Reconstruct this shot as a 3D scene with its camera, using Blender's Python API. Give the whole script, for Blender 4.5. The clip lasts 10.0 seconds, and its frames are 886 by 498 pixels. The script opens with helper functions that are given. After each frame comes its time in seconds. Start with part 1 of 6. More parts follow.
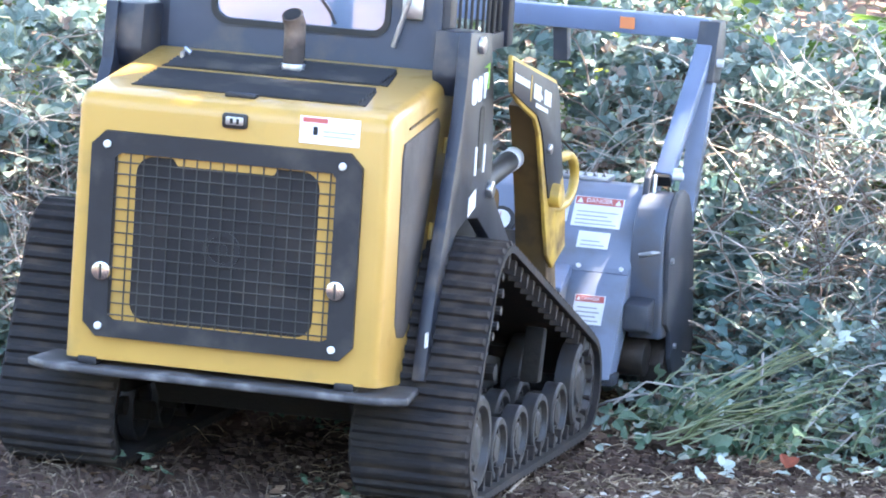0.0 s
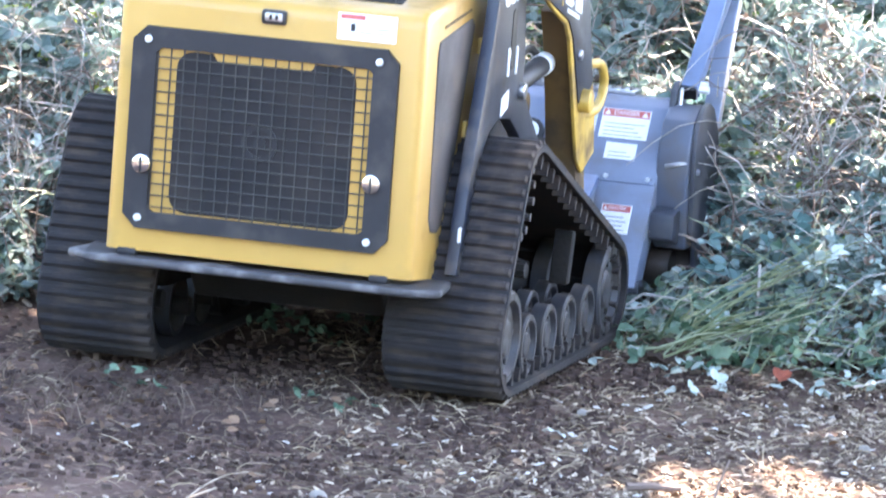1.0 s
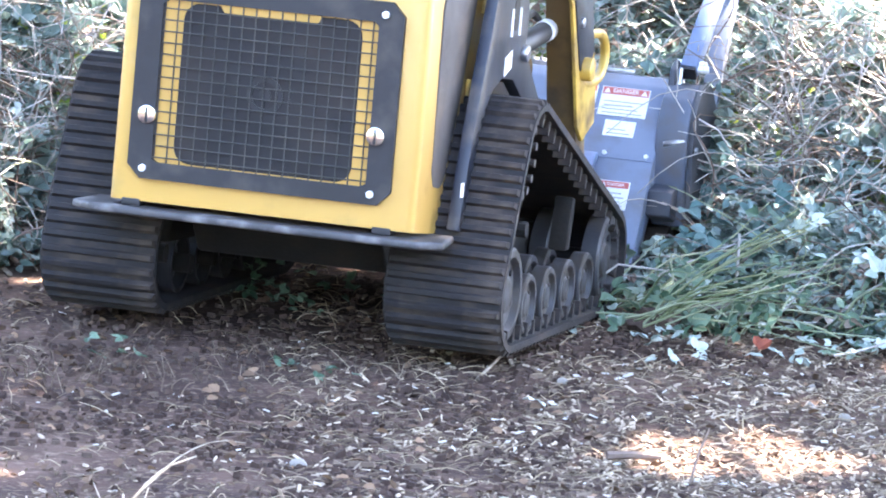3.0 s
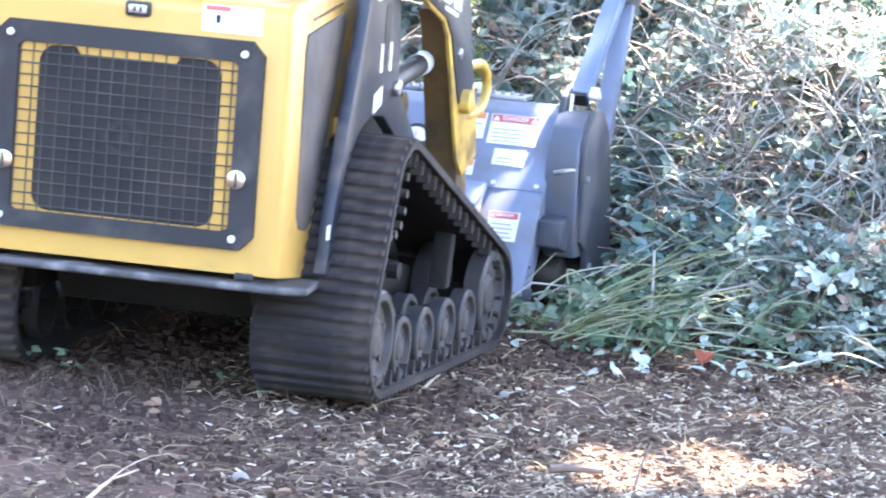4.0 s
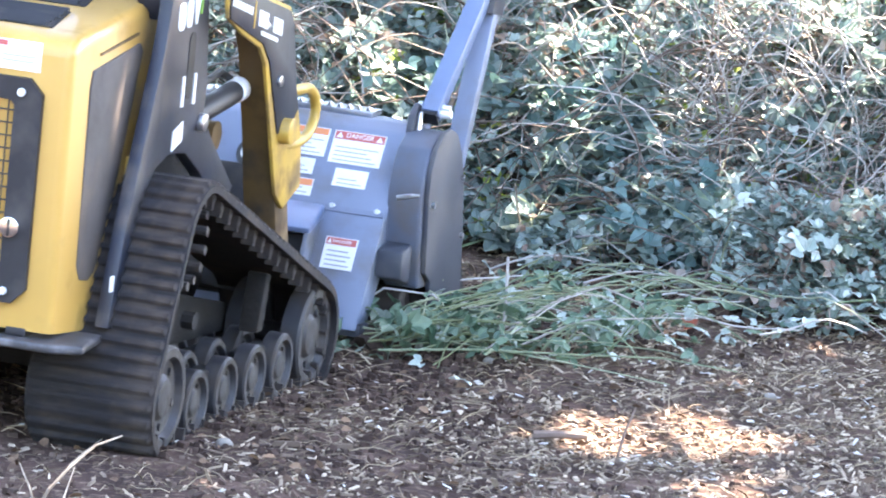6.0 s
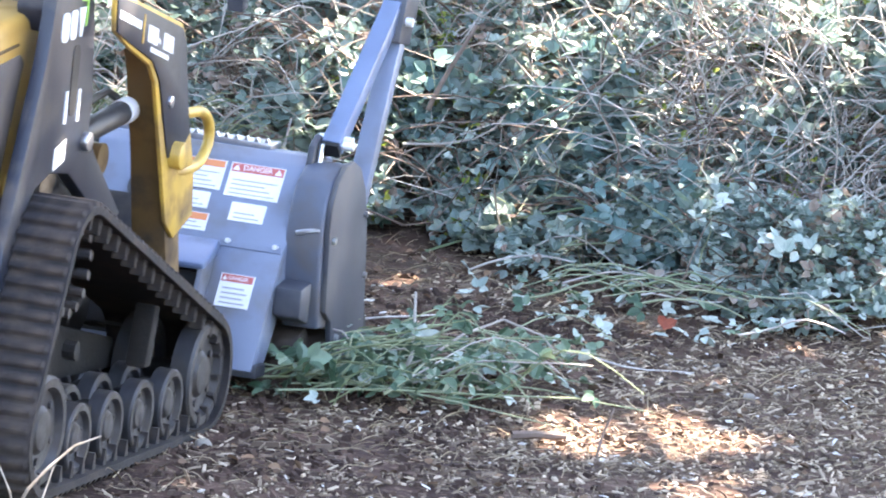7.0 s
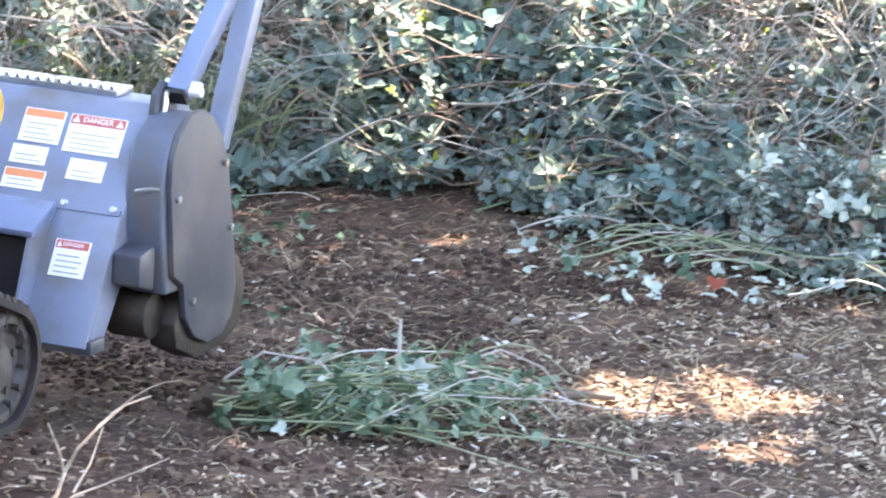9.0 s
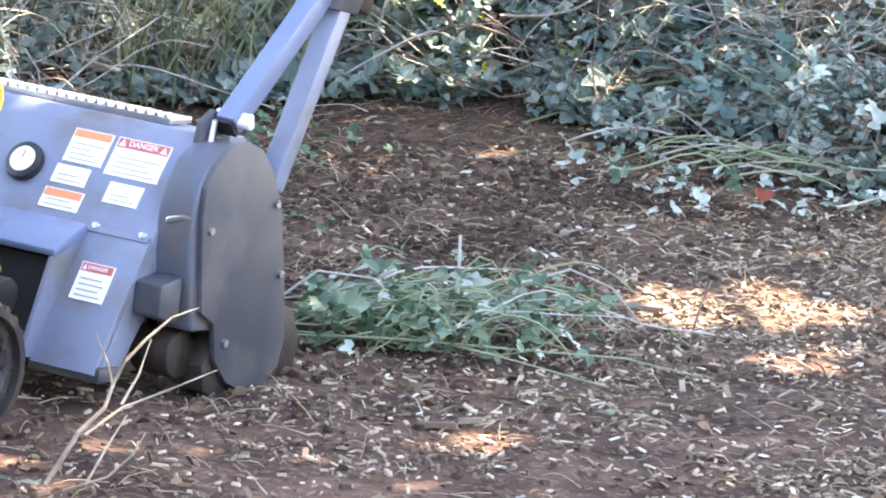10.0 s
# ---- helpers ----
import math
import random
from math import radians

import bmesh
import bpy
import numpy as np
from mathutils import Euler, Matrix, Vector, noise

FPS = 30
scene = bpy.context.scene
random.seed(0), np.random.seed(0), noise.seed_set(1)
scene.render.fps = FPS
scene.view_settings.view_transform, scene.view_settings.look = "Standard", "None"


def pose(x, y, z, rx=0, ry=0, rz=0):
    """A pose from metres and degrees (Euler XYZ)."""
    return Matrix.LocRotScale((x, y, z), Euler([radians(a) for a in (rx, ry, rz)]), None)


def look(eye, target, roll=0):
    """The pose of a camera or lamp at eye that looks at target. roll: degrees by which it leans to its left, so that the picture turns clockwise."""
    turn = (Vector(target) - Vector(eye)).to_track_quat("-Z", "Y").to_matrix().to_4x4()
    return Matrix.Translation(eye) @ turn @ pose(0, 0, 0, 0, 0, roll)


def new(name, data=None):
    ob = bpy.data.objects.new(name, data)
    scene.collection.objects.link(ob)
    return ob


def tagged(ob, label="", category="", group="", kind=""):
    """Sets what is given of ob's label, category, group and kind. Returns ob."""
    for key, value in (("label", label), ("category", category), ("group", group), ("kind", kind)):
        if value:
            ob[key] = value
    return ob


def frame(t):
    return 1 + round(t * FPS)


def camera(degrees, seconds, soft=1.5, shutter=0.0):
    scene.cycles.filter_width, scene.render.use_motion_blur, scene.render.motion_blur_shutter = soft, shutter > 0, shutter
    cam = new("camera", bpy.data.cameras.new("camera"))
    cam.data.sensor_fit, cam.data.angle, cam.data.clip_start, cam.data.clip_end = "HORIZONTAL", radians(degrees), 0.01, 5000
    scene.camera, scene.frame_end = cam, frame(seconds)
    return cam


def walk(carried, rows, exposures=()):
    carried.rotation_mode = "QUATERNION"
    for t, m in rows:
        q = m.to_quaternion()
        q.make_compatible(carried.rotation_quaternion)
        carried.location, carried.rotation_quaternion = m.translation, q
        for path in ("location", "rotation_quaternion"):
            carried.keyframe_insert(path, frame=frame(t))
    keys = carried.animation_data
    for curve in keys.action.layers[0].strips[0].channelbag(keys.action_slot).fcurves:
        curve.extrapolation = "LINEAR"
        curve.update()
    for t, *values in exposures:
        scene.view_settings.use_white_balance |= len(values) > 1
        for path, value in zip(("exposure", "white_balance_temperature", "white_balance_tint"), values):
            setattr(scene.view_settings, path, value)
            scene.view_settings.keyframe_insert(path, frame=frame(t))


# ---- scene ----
cam = camera(8.786, 10.0, soft=1.9, shutter=0.4)
walk(cam, [
    (0.0, pose(0, 0, 3.58, 82.237, -4.542, 1.081)),
    (0.5, pose(0, 0, 3.58, 82.101, -4.562, 0.953)),
    (1.0, pose(0, 0, 3.58, 81.384, -4.552, 1.014)),
    (1.5, pose(0, 0, 3.58, 81.091, -4.551, 1.020)),
    (2.0, pose(0, 0, 3.58, 81.198, -4.584, 0.808)),
    (2.2, pose(0, 0, 3.58, 81.098, -4.575, 0.864)),
    (3.3, pose(0, 0, 3.58, 81.088, -4.589, 0.775)),
    (3.5, pose(0, 0, 3.58, 81.206, -4.599, 0.711)),
    (4.0, pose(0, 0, 3.58, 81.265, -4.670, 0.249)),
    (4.5, pose(0, 0, 3.58, 81.329, -4.695, 0.087)),
    (5.0, pose(0, 0, 3.58, 81.293, -4.670, 0.249)),
    (5.5, pose(0, 0, 3.58, 80.990, -4.680, 0.185)),
    (6.0, pose(0, 0, 3.58, 80.942, -4.694, 0.090)),
    (7.3, pose(0, 0, 3.58, 80.977, -4.729, -0.138)),
    (7.5, pose(0, 0, 3.58, 80.990, -4.722, -0.088)),
    (8.0, pose(0, 0, 3.58, 80.782, -4.701, 0.045)),
    (8.5, pose(0, 0, 3.58, 80.656, -4.716, -0.055)),
    (9.0, pose(0, 0, 3.58, 80.526, -4.652, 0.368)),
    (9.5, pose(0, 0, 3.58, 79.912, -4.562, 0.947)),
    (10.0, pose(0, 0, 3.58, 79.612, -4.579, 0.841)),
], [(0.0, 3.82, 6780, 14), (2.0, 4.20, 6800, 18), (3.5, 4.22, 6800, 18), (4.5, 4.13, 6900, 18), (6.0, 3.91, 7120, 17), (7.5, 3.70, 7280, 17), (8.5, 3.69, 7560, 17), (10.0, 3.68, 8000, 18)])

LOADER_ROWS = [
    (0.0, pose(-0.602, 20.551, 0.026, 0.67, -0.82, -14.44)),
    (0.5, pose(-0.532, 20.771, 0.029, -0.20, -0.57, -14.54)),
    (1.0, pose(-0.475, 20.943, 0.029, -0.40, -0.51, -14.64)),
    (1.5, pose(-0.413, 21.136, 0.023, -1.38, -0.32, -15.01)),
    (2.0, pose(-0.372, 21.127, 0.047, -2.42, 0.05, -14.74)),
    (3.3, pose(-0.448, 20.984, 0.030, -1.95, -0.36, -14.75)),
    (3.5, pose(-0.502, 20.880, 0.018, -1.62, -0.65, -14.76)),
    (4.0, pose(-0.633, 20.493, 0.008, -1.34, -0.79, -15.61)),
    (4.5, pose(-0.781, 20.067, -0.028, 1.70, -0.89, -15.34)),
    (5.0, pose(-0.923, 19.656, -0.047, 1.28, -1.07, -15.93)),
    (5.5, pose(-1.062, 19.342, -0.050, 0.27, -0.21, -16.72)),
    (6.0, pose(-1.210, 19.000, -0.039, -0.04, 1.22, -17.23)),
    (7.5, pose(-1.623, 17.485, 0.029, -1.93, 1.25, -16.94)),
    (8.0, pose(-1.814, 17.181, 0.025, -1.81, 1.87, -17.98)),
    (8.5, pose(-2.005, 16.853, -0.010, 2.97, 1.67, -19.39)),
    (9.0, pose(-2.193, 16.465, 0.066, 3.46, -0.19, -22.54)),
    (9.5, pose(-2.407, 16.061, 0.012, 1.16, 0.79, -28.58)),
    (10.0, pose(-2.386, 15.765, 0.044, -2.35, 1.10, -31.66)),
]

# ---- sky, sun ----
SUN_DIR = Vector((0.40, 0.33, 0.85)).normalized()       # towards the sun: high, beyond the thicket
world = bpy.data.worlds.new("world")
scene.world = world
world.use_nodes = True
wn = world.node_tree
sky = wn.nodes.new("ShaderNodeTexSky")
sky.sky_type, sky.sun_disc = "NISHITA", False
sky.sun_elevation = math.asin(SUN_DIR.z)
sky.sun_rotation = math.atan2(SUN_DIR.x, SUN_DIR.y)
wn.links.new(sky.outputs[0], wn.nodes["Background"].inputs[0])
wn.nodes["Background"].inputs[1].default_value = 0.15
sun = new("sun", bpy.data.lights.new("sun", "SUN"))
sun.data.energy, sun.data.angle, sun.data.color = 5.0, radians(0.53), (1.0, 0.93, 0.82)
sun.matrix_world = look(SUN_DIR * 60, (0, 0, 0))


# ---- materials ----
def mat(name, color, rough=0.6, metal=0.0, var=0.0, scale=8.0, dirt=None, dirt_amount=0.0, dirt_scale=3.0,
        bump=0.0, bump_scale=60.0, hue=None, island=0.0, objrand=0.0, spec=0.5, coat=0.0, translucent=0.0):
    """A surface: base colour with grain, dirt blotches, bump; hue is a second colour mixed in by island or by noise."""
    m = bpy.data.materials.new(name)
    m.use_nodes = True
    nt = m.node_tree
    b = nt.nodes["Principled BSDF"]
    b.inputs["Roughness"].default_value = rough
    b.inputs["Metallic"].default_value = metal
    b.inputs["Specular IOR Level"].default_value = spec
    b.inputs["Coat Weight"].default_value = coat
    tc = nt.nodes.new("ShaderNodeTexCoord")
    src = nt.nodes.new("ShaderNodeRGB")
    src.outputs[0].default_value = (*color, 1)
    col = src.outputs[0]

    def mix(a, bcol, fac, kind="MIX"):
        n = nt.nodes.new("ShaderNodeMix")
        n.data_type, n.blend_type = "RGBA", kind
        nt.links.new(a, n.inputs[6])
        if isinstance(bcol, tuple):
            n.inputs[7].default_value = (*bcol, 1)
        else:
            nt.links.new(bcol, n.inputs[7])
        if isinstance(fac, float):
            n.inputs[0].default_value = fac
        else:
            nt.links.new(fac, n.inputs[0])
        return n.outputs[2]

    def noise_fac(sc, lo, hi, detail=5.0):
        n = nt.nodes.new("ShaderNodeTexNoise")
        n.inputs["Scale"].default_value, n.inputs["Detail"].default_value = sc, detail
        nt.links.new(tc.outputs["Object"], n.inputs["Vector"])
        r = nt.nodes.new("ShaderNodeMapRange")
        r.inputs[1].default_value, r.inputs[2].default_value = lo, hi
        nt.links.new(n.outputs[0], r.inputs[0])
        return r.outputs[0], n.outputs[0]

    if island and hue:
        g = nt.nodes.new("ShaderNodeNewGeometry")
        p = nt.nodes.new("ShaderNodeMath")
        p.operation = "POWER"
        p.inputs[1].default_value = island
        oi = nt.nodes.new("ShaderNodeObjectInfo")
        both = nt.nodes.new("ShaderNodeMath")
        nt.links.new(g.outputs["Random Per Island"], both.inputs[0])
        nt.links.new(oi.outputs["Random"], both.inputs[1])
        wrap = nt.nodes.new("ShaderNodeMath")
        wrap.operation = "FRACT"
        nt.links.new(both.outputs[0], wrap.inputs[0])
        nt.links.new(wrap.outputs[0], p.inputs[0])
        col = mix(col, hue, p.outputs[0])
    elif hue:
        fac, _ = noise_fac(scale * 0.4, 0.4, 0.65)
        col = mix(col, hue, fac)
    if objrand:
        oi = nt.nodes.new("ShaderNodeObjectInfo")
        k = nt.nodes.new("ShaderNodeMapRange")
        k.inputs[3].default_value, k.inputs[4].default_value = 0.0, objrand
        nt.links.new(oi.outputs["Random"], k.inputs[0])
        col = mix(col, (0.0, 0.0, 0.0), k.outputs[0])
    if var:
        fac, _ = noise_fac(scale, 0.3, 0.7)
        dark = mix(col, tuple(c * (1 - var) for c in (1.0, 1.0, 1.0)), 1.0, "MULTIPLY")
        col = mix(col, dark, fac)
    if dirt:
        fac, _ = noise_fac(dirt_scale, 0.62 - dirt_amount * 0.5, 0.82 - dirt_amount * 0.35, 9.0)
        col = mix(col, dirt, fac)
        rr = nt.nodes.new("ShaderNodeMapRange")
        rr.inputs[3].default_value, rr.inputs[4].default_value = rough, min(1.0, rough + 0.35)
        nt.links.new(fac, rr.inputs[0])
        nt.links.new(rr.outputs[0], b.inputs["Roughness"])
    nt.links.new(col, b.inputs["Base Color"])
    if bump:
        n = nt.nodes.new("ShaderNodeTexNoise")
        n.inputs["Scale"].default_value, n.inputs["Detail"].default_value = bump_scale, 6.0
        nt.links.new(tc.outputs["Object"], n.inputs["Vector"])
        bp = nt.nodes.new("ShaderNodeBump")
        bp.inputs["Strength"].default_value, bp.inputs["Distance"].default_value = bump, 0.01
        nt.links.new(n.outputs[0], bp.inputs["Height"])
        nt.links.new(bp.outputs[0], b.inputs["Normal"])
    if translucent:
        tr = nt.nodes.new("ShaderNodeBsdfTranslucent")
        nt.links.new(col, tr.inputs[0])
        mx = nt.nodes.new("ShaderNodeMixShader")
        mx.inputs[0].default_value = translucent
        out = nt.nodes["Material Output"]
        nt.links.new(b.outputs[0], mx.inputs[1])
        nt.links.new(tr.outputs[0], mx.inputs[2])
        nt.links.new(mx.outputs[0], out.inputs[0])
    return m


SOIL = (0.060, 0.042, 0.030)
DUST = (0.20, 0.155, 0.11)
M_YELLOW = mat("yellow_paint", (0.52, 0.302, 0.072), 0.36, var=0.10, scale=3, dirt=(0.34, 0.22, 0.06), dirt_amount=0.10, dirt_scale=5, bump=0.03, bump_scale=25, coat=0.25)
M_ARM = mat("arm_yellow_paint", (0.60, 0.38, 0.075), 0.42, var=0.25, scale=4, dirt=(0.16, 0.10, 0.05), dirt_amount=0.30, dirt_scale=7, bump=0.05, bump_scale=40)
M_WEB = mat("brown_web", (0.155, 0.090, 0.030), 0.6, var=0.3, scale=6, dirt=(0.05, 0.035, 0.025), dirt_amount=0.3, dirt_scale=8)
M_BLACK = mat("black_steel", (0.017, 0.017, 0.021), 0.55, var=0.3, scale=14, dirt=(0.075, 0.065, 0.057), dirt_amount=0.18, dirt_scale=6, bump=0.05)
M_WIRE = mat("dusty_wire", (0.036, 0.034, 0.034), 0.55, dirt=(0.085, 0.075, 0.065), dirt_amount=0.24, dirt_scale=8)
M_CORE = mat("radiator_core", (0.014, 0.013, 0.015), 0.7, var=0.4, scale=10, dirt=(0.045, 0.038, 0.034), dirt_amount=0.32, dirt_scale=4, bump=0.2, bump_scale=180)
M_TOWER = mat("charcoal_paint", (0.018, 0.023, 0.038), 0.45, var=0.25, scale=6, dirt=(0.12, 0.10, 0.085), dirt_amount=0.16, dirt_scale=5, bump=0.04)
M_CAB = mat("cab_grey_paint", (0.060, 0.072, 0.100), 0.5, var=0.2, scale=5, dirt=(0.14, 0.12, 0.10), dirt_amount=0.18, dirt_scale=5)
M_MESHSIDE = mat("perforated_side_grille", (0.112, 0.096, 0.090), 0.75, var=0.35, scale=9, dirt=(0.17, 0.13, 0.10), dirt_amount=0.25, dirt_scale=4, bump=0.5, bump_scale=220)
M_RUBBER = mat("track_rubber", (0.018, 0.016, 0.018), 0.78, var=0.35, scale=12, dirt=(0.070, 0.054, 0.045), dirt_amount=0.30, dirt_scale=9, bump=0.25, bump_scale=70, spec=0.4)
M_WHEEL = mat("muddy_wheel", (0.036, 0.036, 0.041), 0.5, var=0.35, scale=15, dirt=(0.046, 0.036, 0.029), dirt_amount=0.36, dirt_scale=12, bump=0.15)
# mud, with the shade under the machine put into its near-black colour
M_SHADED_MUD = mat("shaded_muddy_frame", (0.007, 0.0065, 0.0065), 0.9, var=0.4, scale=10, dirt=(0.018, 0.014, 0.011), dirt_amount=0.35, dirt_scale=8, bump=0.3)
M_STEEL = mat("bare_steel", (0.52, 0.53, 0.56), 0.32, metal=0.9, var=0.25, scale=20, dirt=(0.16, 0.13, 0.10), dirt_amount=0.12, dirt_scale=20)
M_CHROME = mat("chrome", (0.85, 0.87, 0.9), 0.18, metal=1.0, var=0.1, scale=30)
M_WHITE_METAL = mat("white_bolt", (0.80, 0.82, 0.85), 0.35, metal=0.3)
M_RUST = mat("rusty_exhaust", (0.075, 0.060, 0.055), 0.7, metal=0.3, hue=(0.26, 0.19, 0.15), scale=22, var=0.3, bump=0.2)
M_BUMPER = mat("worn_bumper_steel", (0.085, 0.083, 0.088), 0.5, metal=0.3, var=0.35, scale=8, dirt=(0.26, 0.25, 0.25), dirt_amount=0.22, dirt_scale=9, bump=0.08)
M_BLUE = mat("blue_grey_paint", (0.188, 0.222, 0.308), 0.42, var=0.16, scale=4, dirt=(0.15, 0.135, 0.12), dirt_amount=0.20, dirt_scale=4, bump=0.04, bump_scale=30)
M_BLUE_BAR = mat("blue_tube_paint", (0.165, 0.218, 0.345), 0.34, var=0.14, scale=5, dirt=(0.14, 0.14, 0.16), dirt_amount=0.12, dirt_scale=6)
M_PLATE = mat("worn_end_plate", (0.052, 0.058, 0.076), 0.5, var=0.25, scale=5, dirt=(0.135, 0.125, 0.12), dirt_amount=0.24, dirt_scale=3.5, bump=0.06)
M_CASING = mat("casing_paint", (0.098, 0.116, 0.160), 0.46, var=0.25, scale=5, dirt=(0.12, 0.10, 0.085), dirt_amount=0.26, dirt_scale=5, bump=0.05)
M_DRUM = mat("rotor_steel", (0.035, 0.030, 0.028), 0.6, metal=0.4, hue=(0.055, 0.038, 0.028), scale=14, var=0.4, bump=0.3)
M_STICKER = mat("white_sticker", (0.80, 0.80, 0.80), 0.45, var=0.06, scale=30)
M_RED = mat("red_sticker_band", (0.52, 0.12, 0.11), 0.45)
M_ORANGE = mat("orange_sticker_band", (0.74, 0.25, 0.10), 0.45)
M_INK = mat("grey_print", (0.34, 0.33, 0.35), 0.6)
# near black for print, and for the shade painted into openings
M_INK_AND_SHADE = mat("dark_print_and_shade", (0.010, 0.010, 0.012), 0.6)
M_LOGO = mat("white_lettering", (0.75, 0.78, 0.80), 0.45)
M_LIME = mat("lime_logo", (0.28, 0.55, 0.10), 0.45)
M_GAUGE = mat("black_gauge_rim", (0.02, 0.02, 0.022), 0.4)
M_RUBBER_HOSE = mat("hose_rubber", (0.02, 0.02, 0.02), 0.55)
M_GLASS = bpy.data.materials.new("cab_glass")
M_GLASS.use_nodes = True
_b = M_GLASS.node_tree.nodes["Principled BSDF"]
_b.inputs["Base Color"].default_value, _b.inputs["Roughness"].default_value = (0.48, 0.62, 0.85, 1), 0.03
_b.inputs["Transmission Weight"].default_value = 0.35
_b.inputs["Metallic"].default_value = 0.55

M_GROUND = mat("mulched_soil", (0.060, 0.035, 0.029), 0.95, hue=(0.150, 0.092, 0.070), scale=5, var=0.45, dirt=(0.23, 0.165, 0.12), dirt_amount=0.18, dirt_scale=30, bump=0.9, bump_scale=45, spec=0.2)
M_CHIP = mat("wood_chip", (0.13, 0.090, 0.065), 0.85, hue=(0.64, 0.52, 0.39), island=2.2, var=0.2, scale=60, spec=0.25)
M_STALK = mat("dry_stalk", (0.12, 0.086, 0.060), 0.8, hue=(0.50, 0.40, 0.27), island=2.2, var=0.25, scale=40, spec=0.3)
M_LITTER = mat("dead_leaf_litter", (0.085, 0.052, 0.035), 0.85, hue=(0.30, 0.19, 0.12), island=1.5, var=0.25, scale=40, spec=0.3)
M_CLOD = mat("soil_clod", (0.085, 0.060, 0.048), 0.95, hue=(0.18, 0.13, 0.10), island=1.2, var=0.4, scale=40, bump=0.6, spec=0.2)
M_MOIST = mat("moist_soil", (0.052, 0.032, 0.026), 0.95, hue=(0.125, 0.080, 0.062), island=1.4, var=0.4, scale=40, bump=0.6, spec=0.25)
M_LEAF = mat("bramble_leaf", (0.135, 0.220, 0.200), 0.30, hue=(0.37, 0.45, 0.41), island=1.2, var=0.25, scale=30, spec=0.55, translucent=0.36)
M_LEAF_PALE = mat("pale_leaf_underside", (0.30, 0.40, 0.36), 0.5, hue=(0.62, 0.68, 0.62), island=1.0, var=0.15, scale=40, translucent=0.2)
M_LEAF_YELLOW = mat("yellow_green_leaf", (0.16, 0.26, 0.04), 0.45, hue=(0.42, 0.46, 0.10), island=1.2, var=0.2, scale=30, translucent=0.45)
M_LEAF_BROWN = mat("dead_bramble_leaf", (0.24, 0.165, 0.13), 0.75, hue=(0.50, 0.41, 0.345), island=1.3, var=0.25, scale=30, translucent=0.15)
M_CANE = mat("dry_cane", (0.34, 0.295, 0.255), 0.7, hue=(0.60, 0.565, 0.53), island=1.1, var=0.25, scale=25, spec=0.35)
M_TWIG = mat("tan_twig", (0.24, 0.19, 0.14), 0.75, hue=(0.46, 0.39, 0.31), scale=30, var=0.3, spec=0.3)
M_CANE_BROWN = mat("brown_cane", (0.12, 0.085, 0.070), 0.7, hue=(0.30, 0.225, 0.185), island=1.1, var=0.3, scale=25, spec=0.35)
M_CANE_GREEN = mat("green_cane", (0.17, 0.23, 0.12), 0.5, hue=(0.42, 0.44, 0.29), island=1.2, var=0.2, scale=25)
M_GRASS = mat("green_blade", (0.14, 0.195, 0.085), 0.5, hue=(0.44, 0.46, 0.27), island=1.3, var=0.2, scale=25, translucent=0.3)
M_BARK = mat("bark", (0.085, 0.065, 0.052), 0.9, hue=(0.16, 0.13, 0.11), scale=9, var=0.4, bump=0.9, bump_scale=25)
M_TREE_LEAF = mat("tree_leaf", (0.035, 0.075, 0.030), 0.5, hue=(0.10, 0.15, 0.045), island=1.2, var=0.2, scale=12, translucent=0.25)
M_BRACKEN = mat("dead_bracken", (0.29, 0.235, 0.17), 0.8, hue=(0.50, 0.43, 0.335), island=1.0, var=0.2, scale=20, translucent=0.35)
M_HEAP_LEAF = mat("torn_bramble_leaf", (0.055, 0.118, 0.070), 0.38, hue=(0.20, 0.30, 0.205), island=1.5, var=0.25, scale=30, translucent=0.2)
# litter colour darkened to stand for shade deep in the bush
M_HEART = mat("litter_shade_sheet", (0.085, 0.066, 0.052), 0.95, hue=(0.19, 0.155, 0.125), scale=14, var=0.5, bump=0.8)
M_TUFT = mat("brown_stalk", (0.085, 0.060, 0.043), 0.85, hue=(0.24, 0.18, 0.13), island=2.2, var=0.25, scale=40, spec=0.3)
M_FERN = mat("fern_green", (0.045, 0.11, 0.035), 0.5, hue=(0.15, 0.26, 0.06), island=1.2, var=0.2, scale=20, translucent=0.35)
M_TEAL = mat("shaded_bramble_leaf", (0.10, 0.205, 0.195), 0.36, hue=(0.26, 0.385, 0.37), island=1.3, var=0.25, scale=30, spec=0.45, translucent=0.3)
M_SCRAP = mat("whitish_scrap", (0.42, 0.38, 0.33), 0.7, hue=(0.72, 0.70, 0.66), island=1.0, var=0.2, scale=60)
M_STONE = mat("pale_stone", (0.30, 0.27, 0.235), 0.8, var=0.3, scale=20, bump=0.3)
M_RED_LEAF = mat("red_leaf", (0.34, 0.075, 0.035), 0.6, var=0.3, scale=40, translucent=0.2)


# ---- mesh helpers ----
def mesh_of(bm, name, material, smooth=True):
    me = bpy.data.meshes.new(name)
    bmesh.ops.recalc_face_normals(bm, faces=bm.faces)
    bm.to_mesh(me)
    bm.free()
    me.materials.append(material)
    if smooth:
        me.shade_smooth()
        me.set_sharp_from_angle(angle=radians(38))
    return me


def part(name, bm, material, parent, label="", smooth=True):
    """ONE mesh object under a thing or a part."""
    ob = new(name, mesh_of(bm, name, material, smooth))
    ob.parent = parent
    if label:
        tagged(ob, label)
    return ob


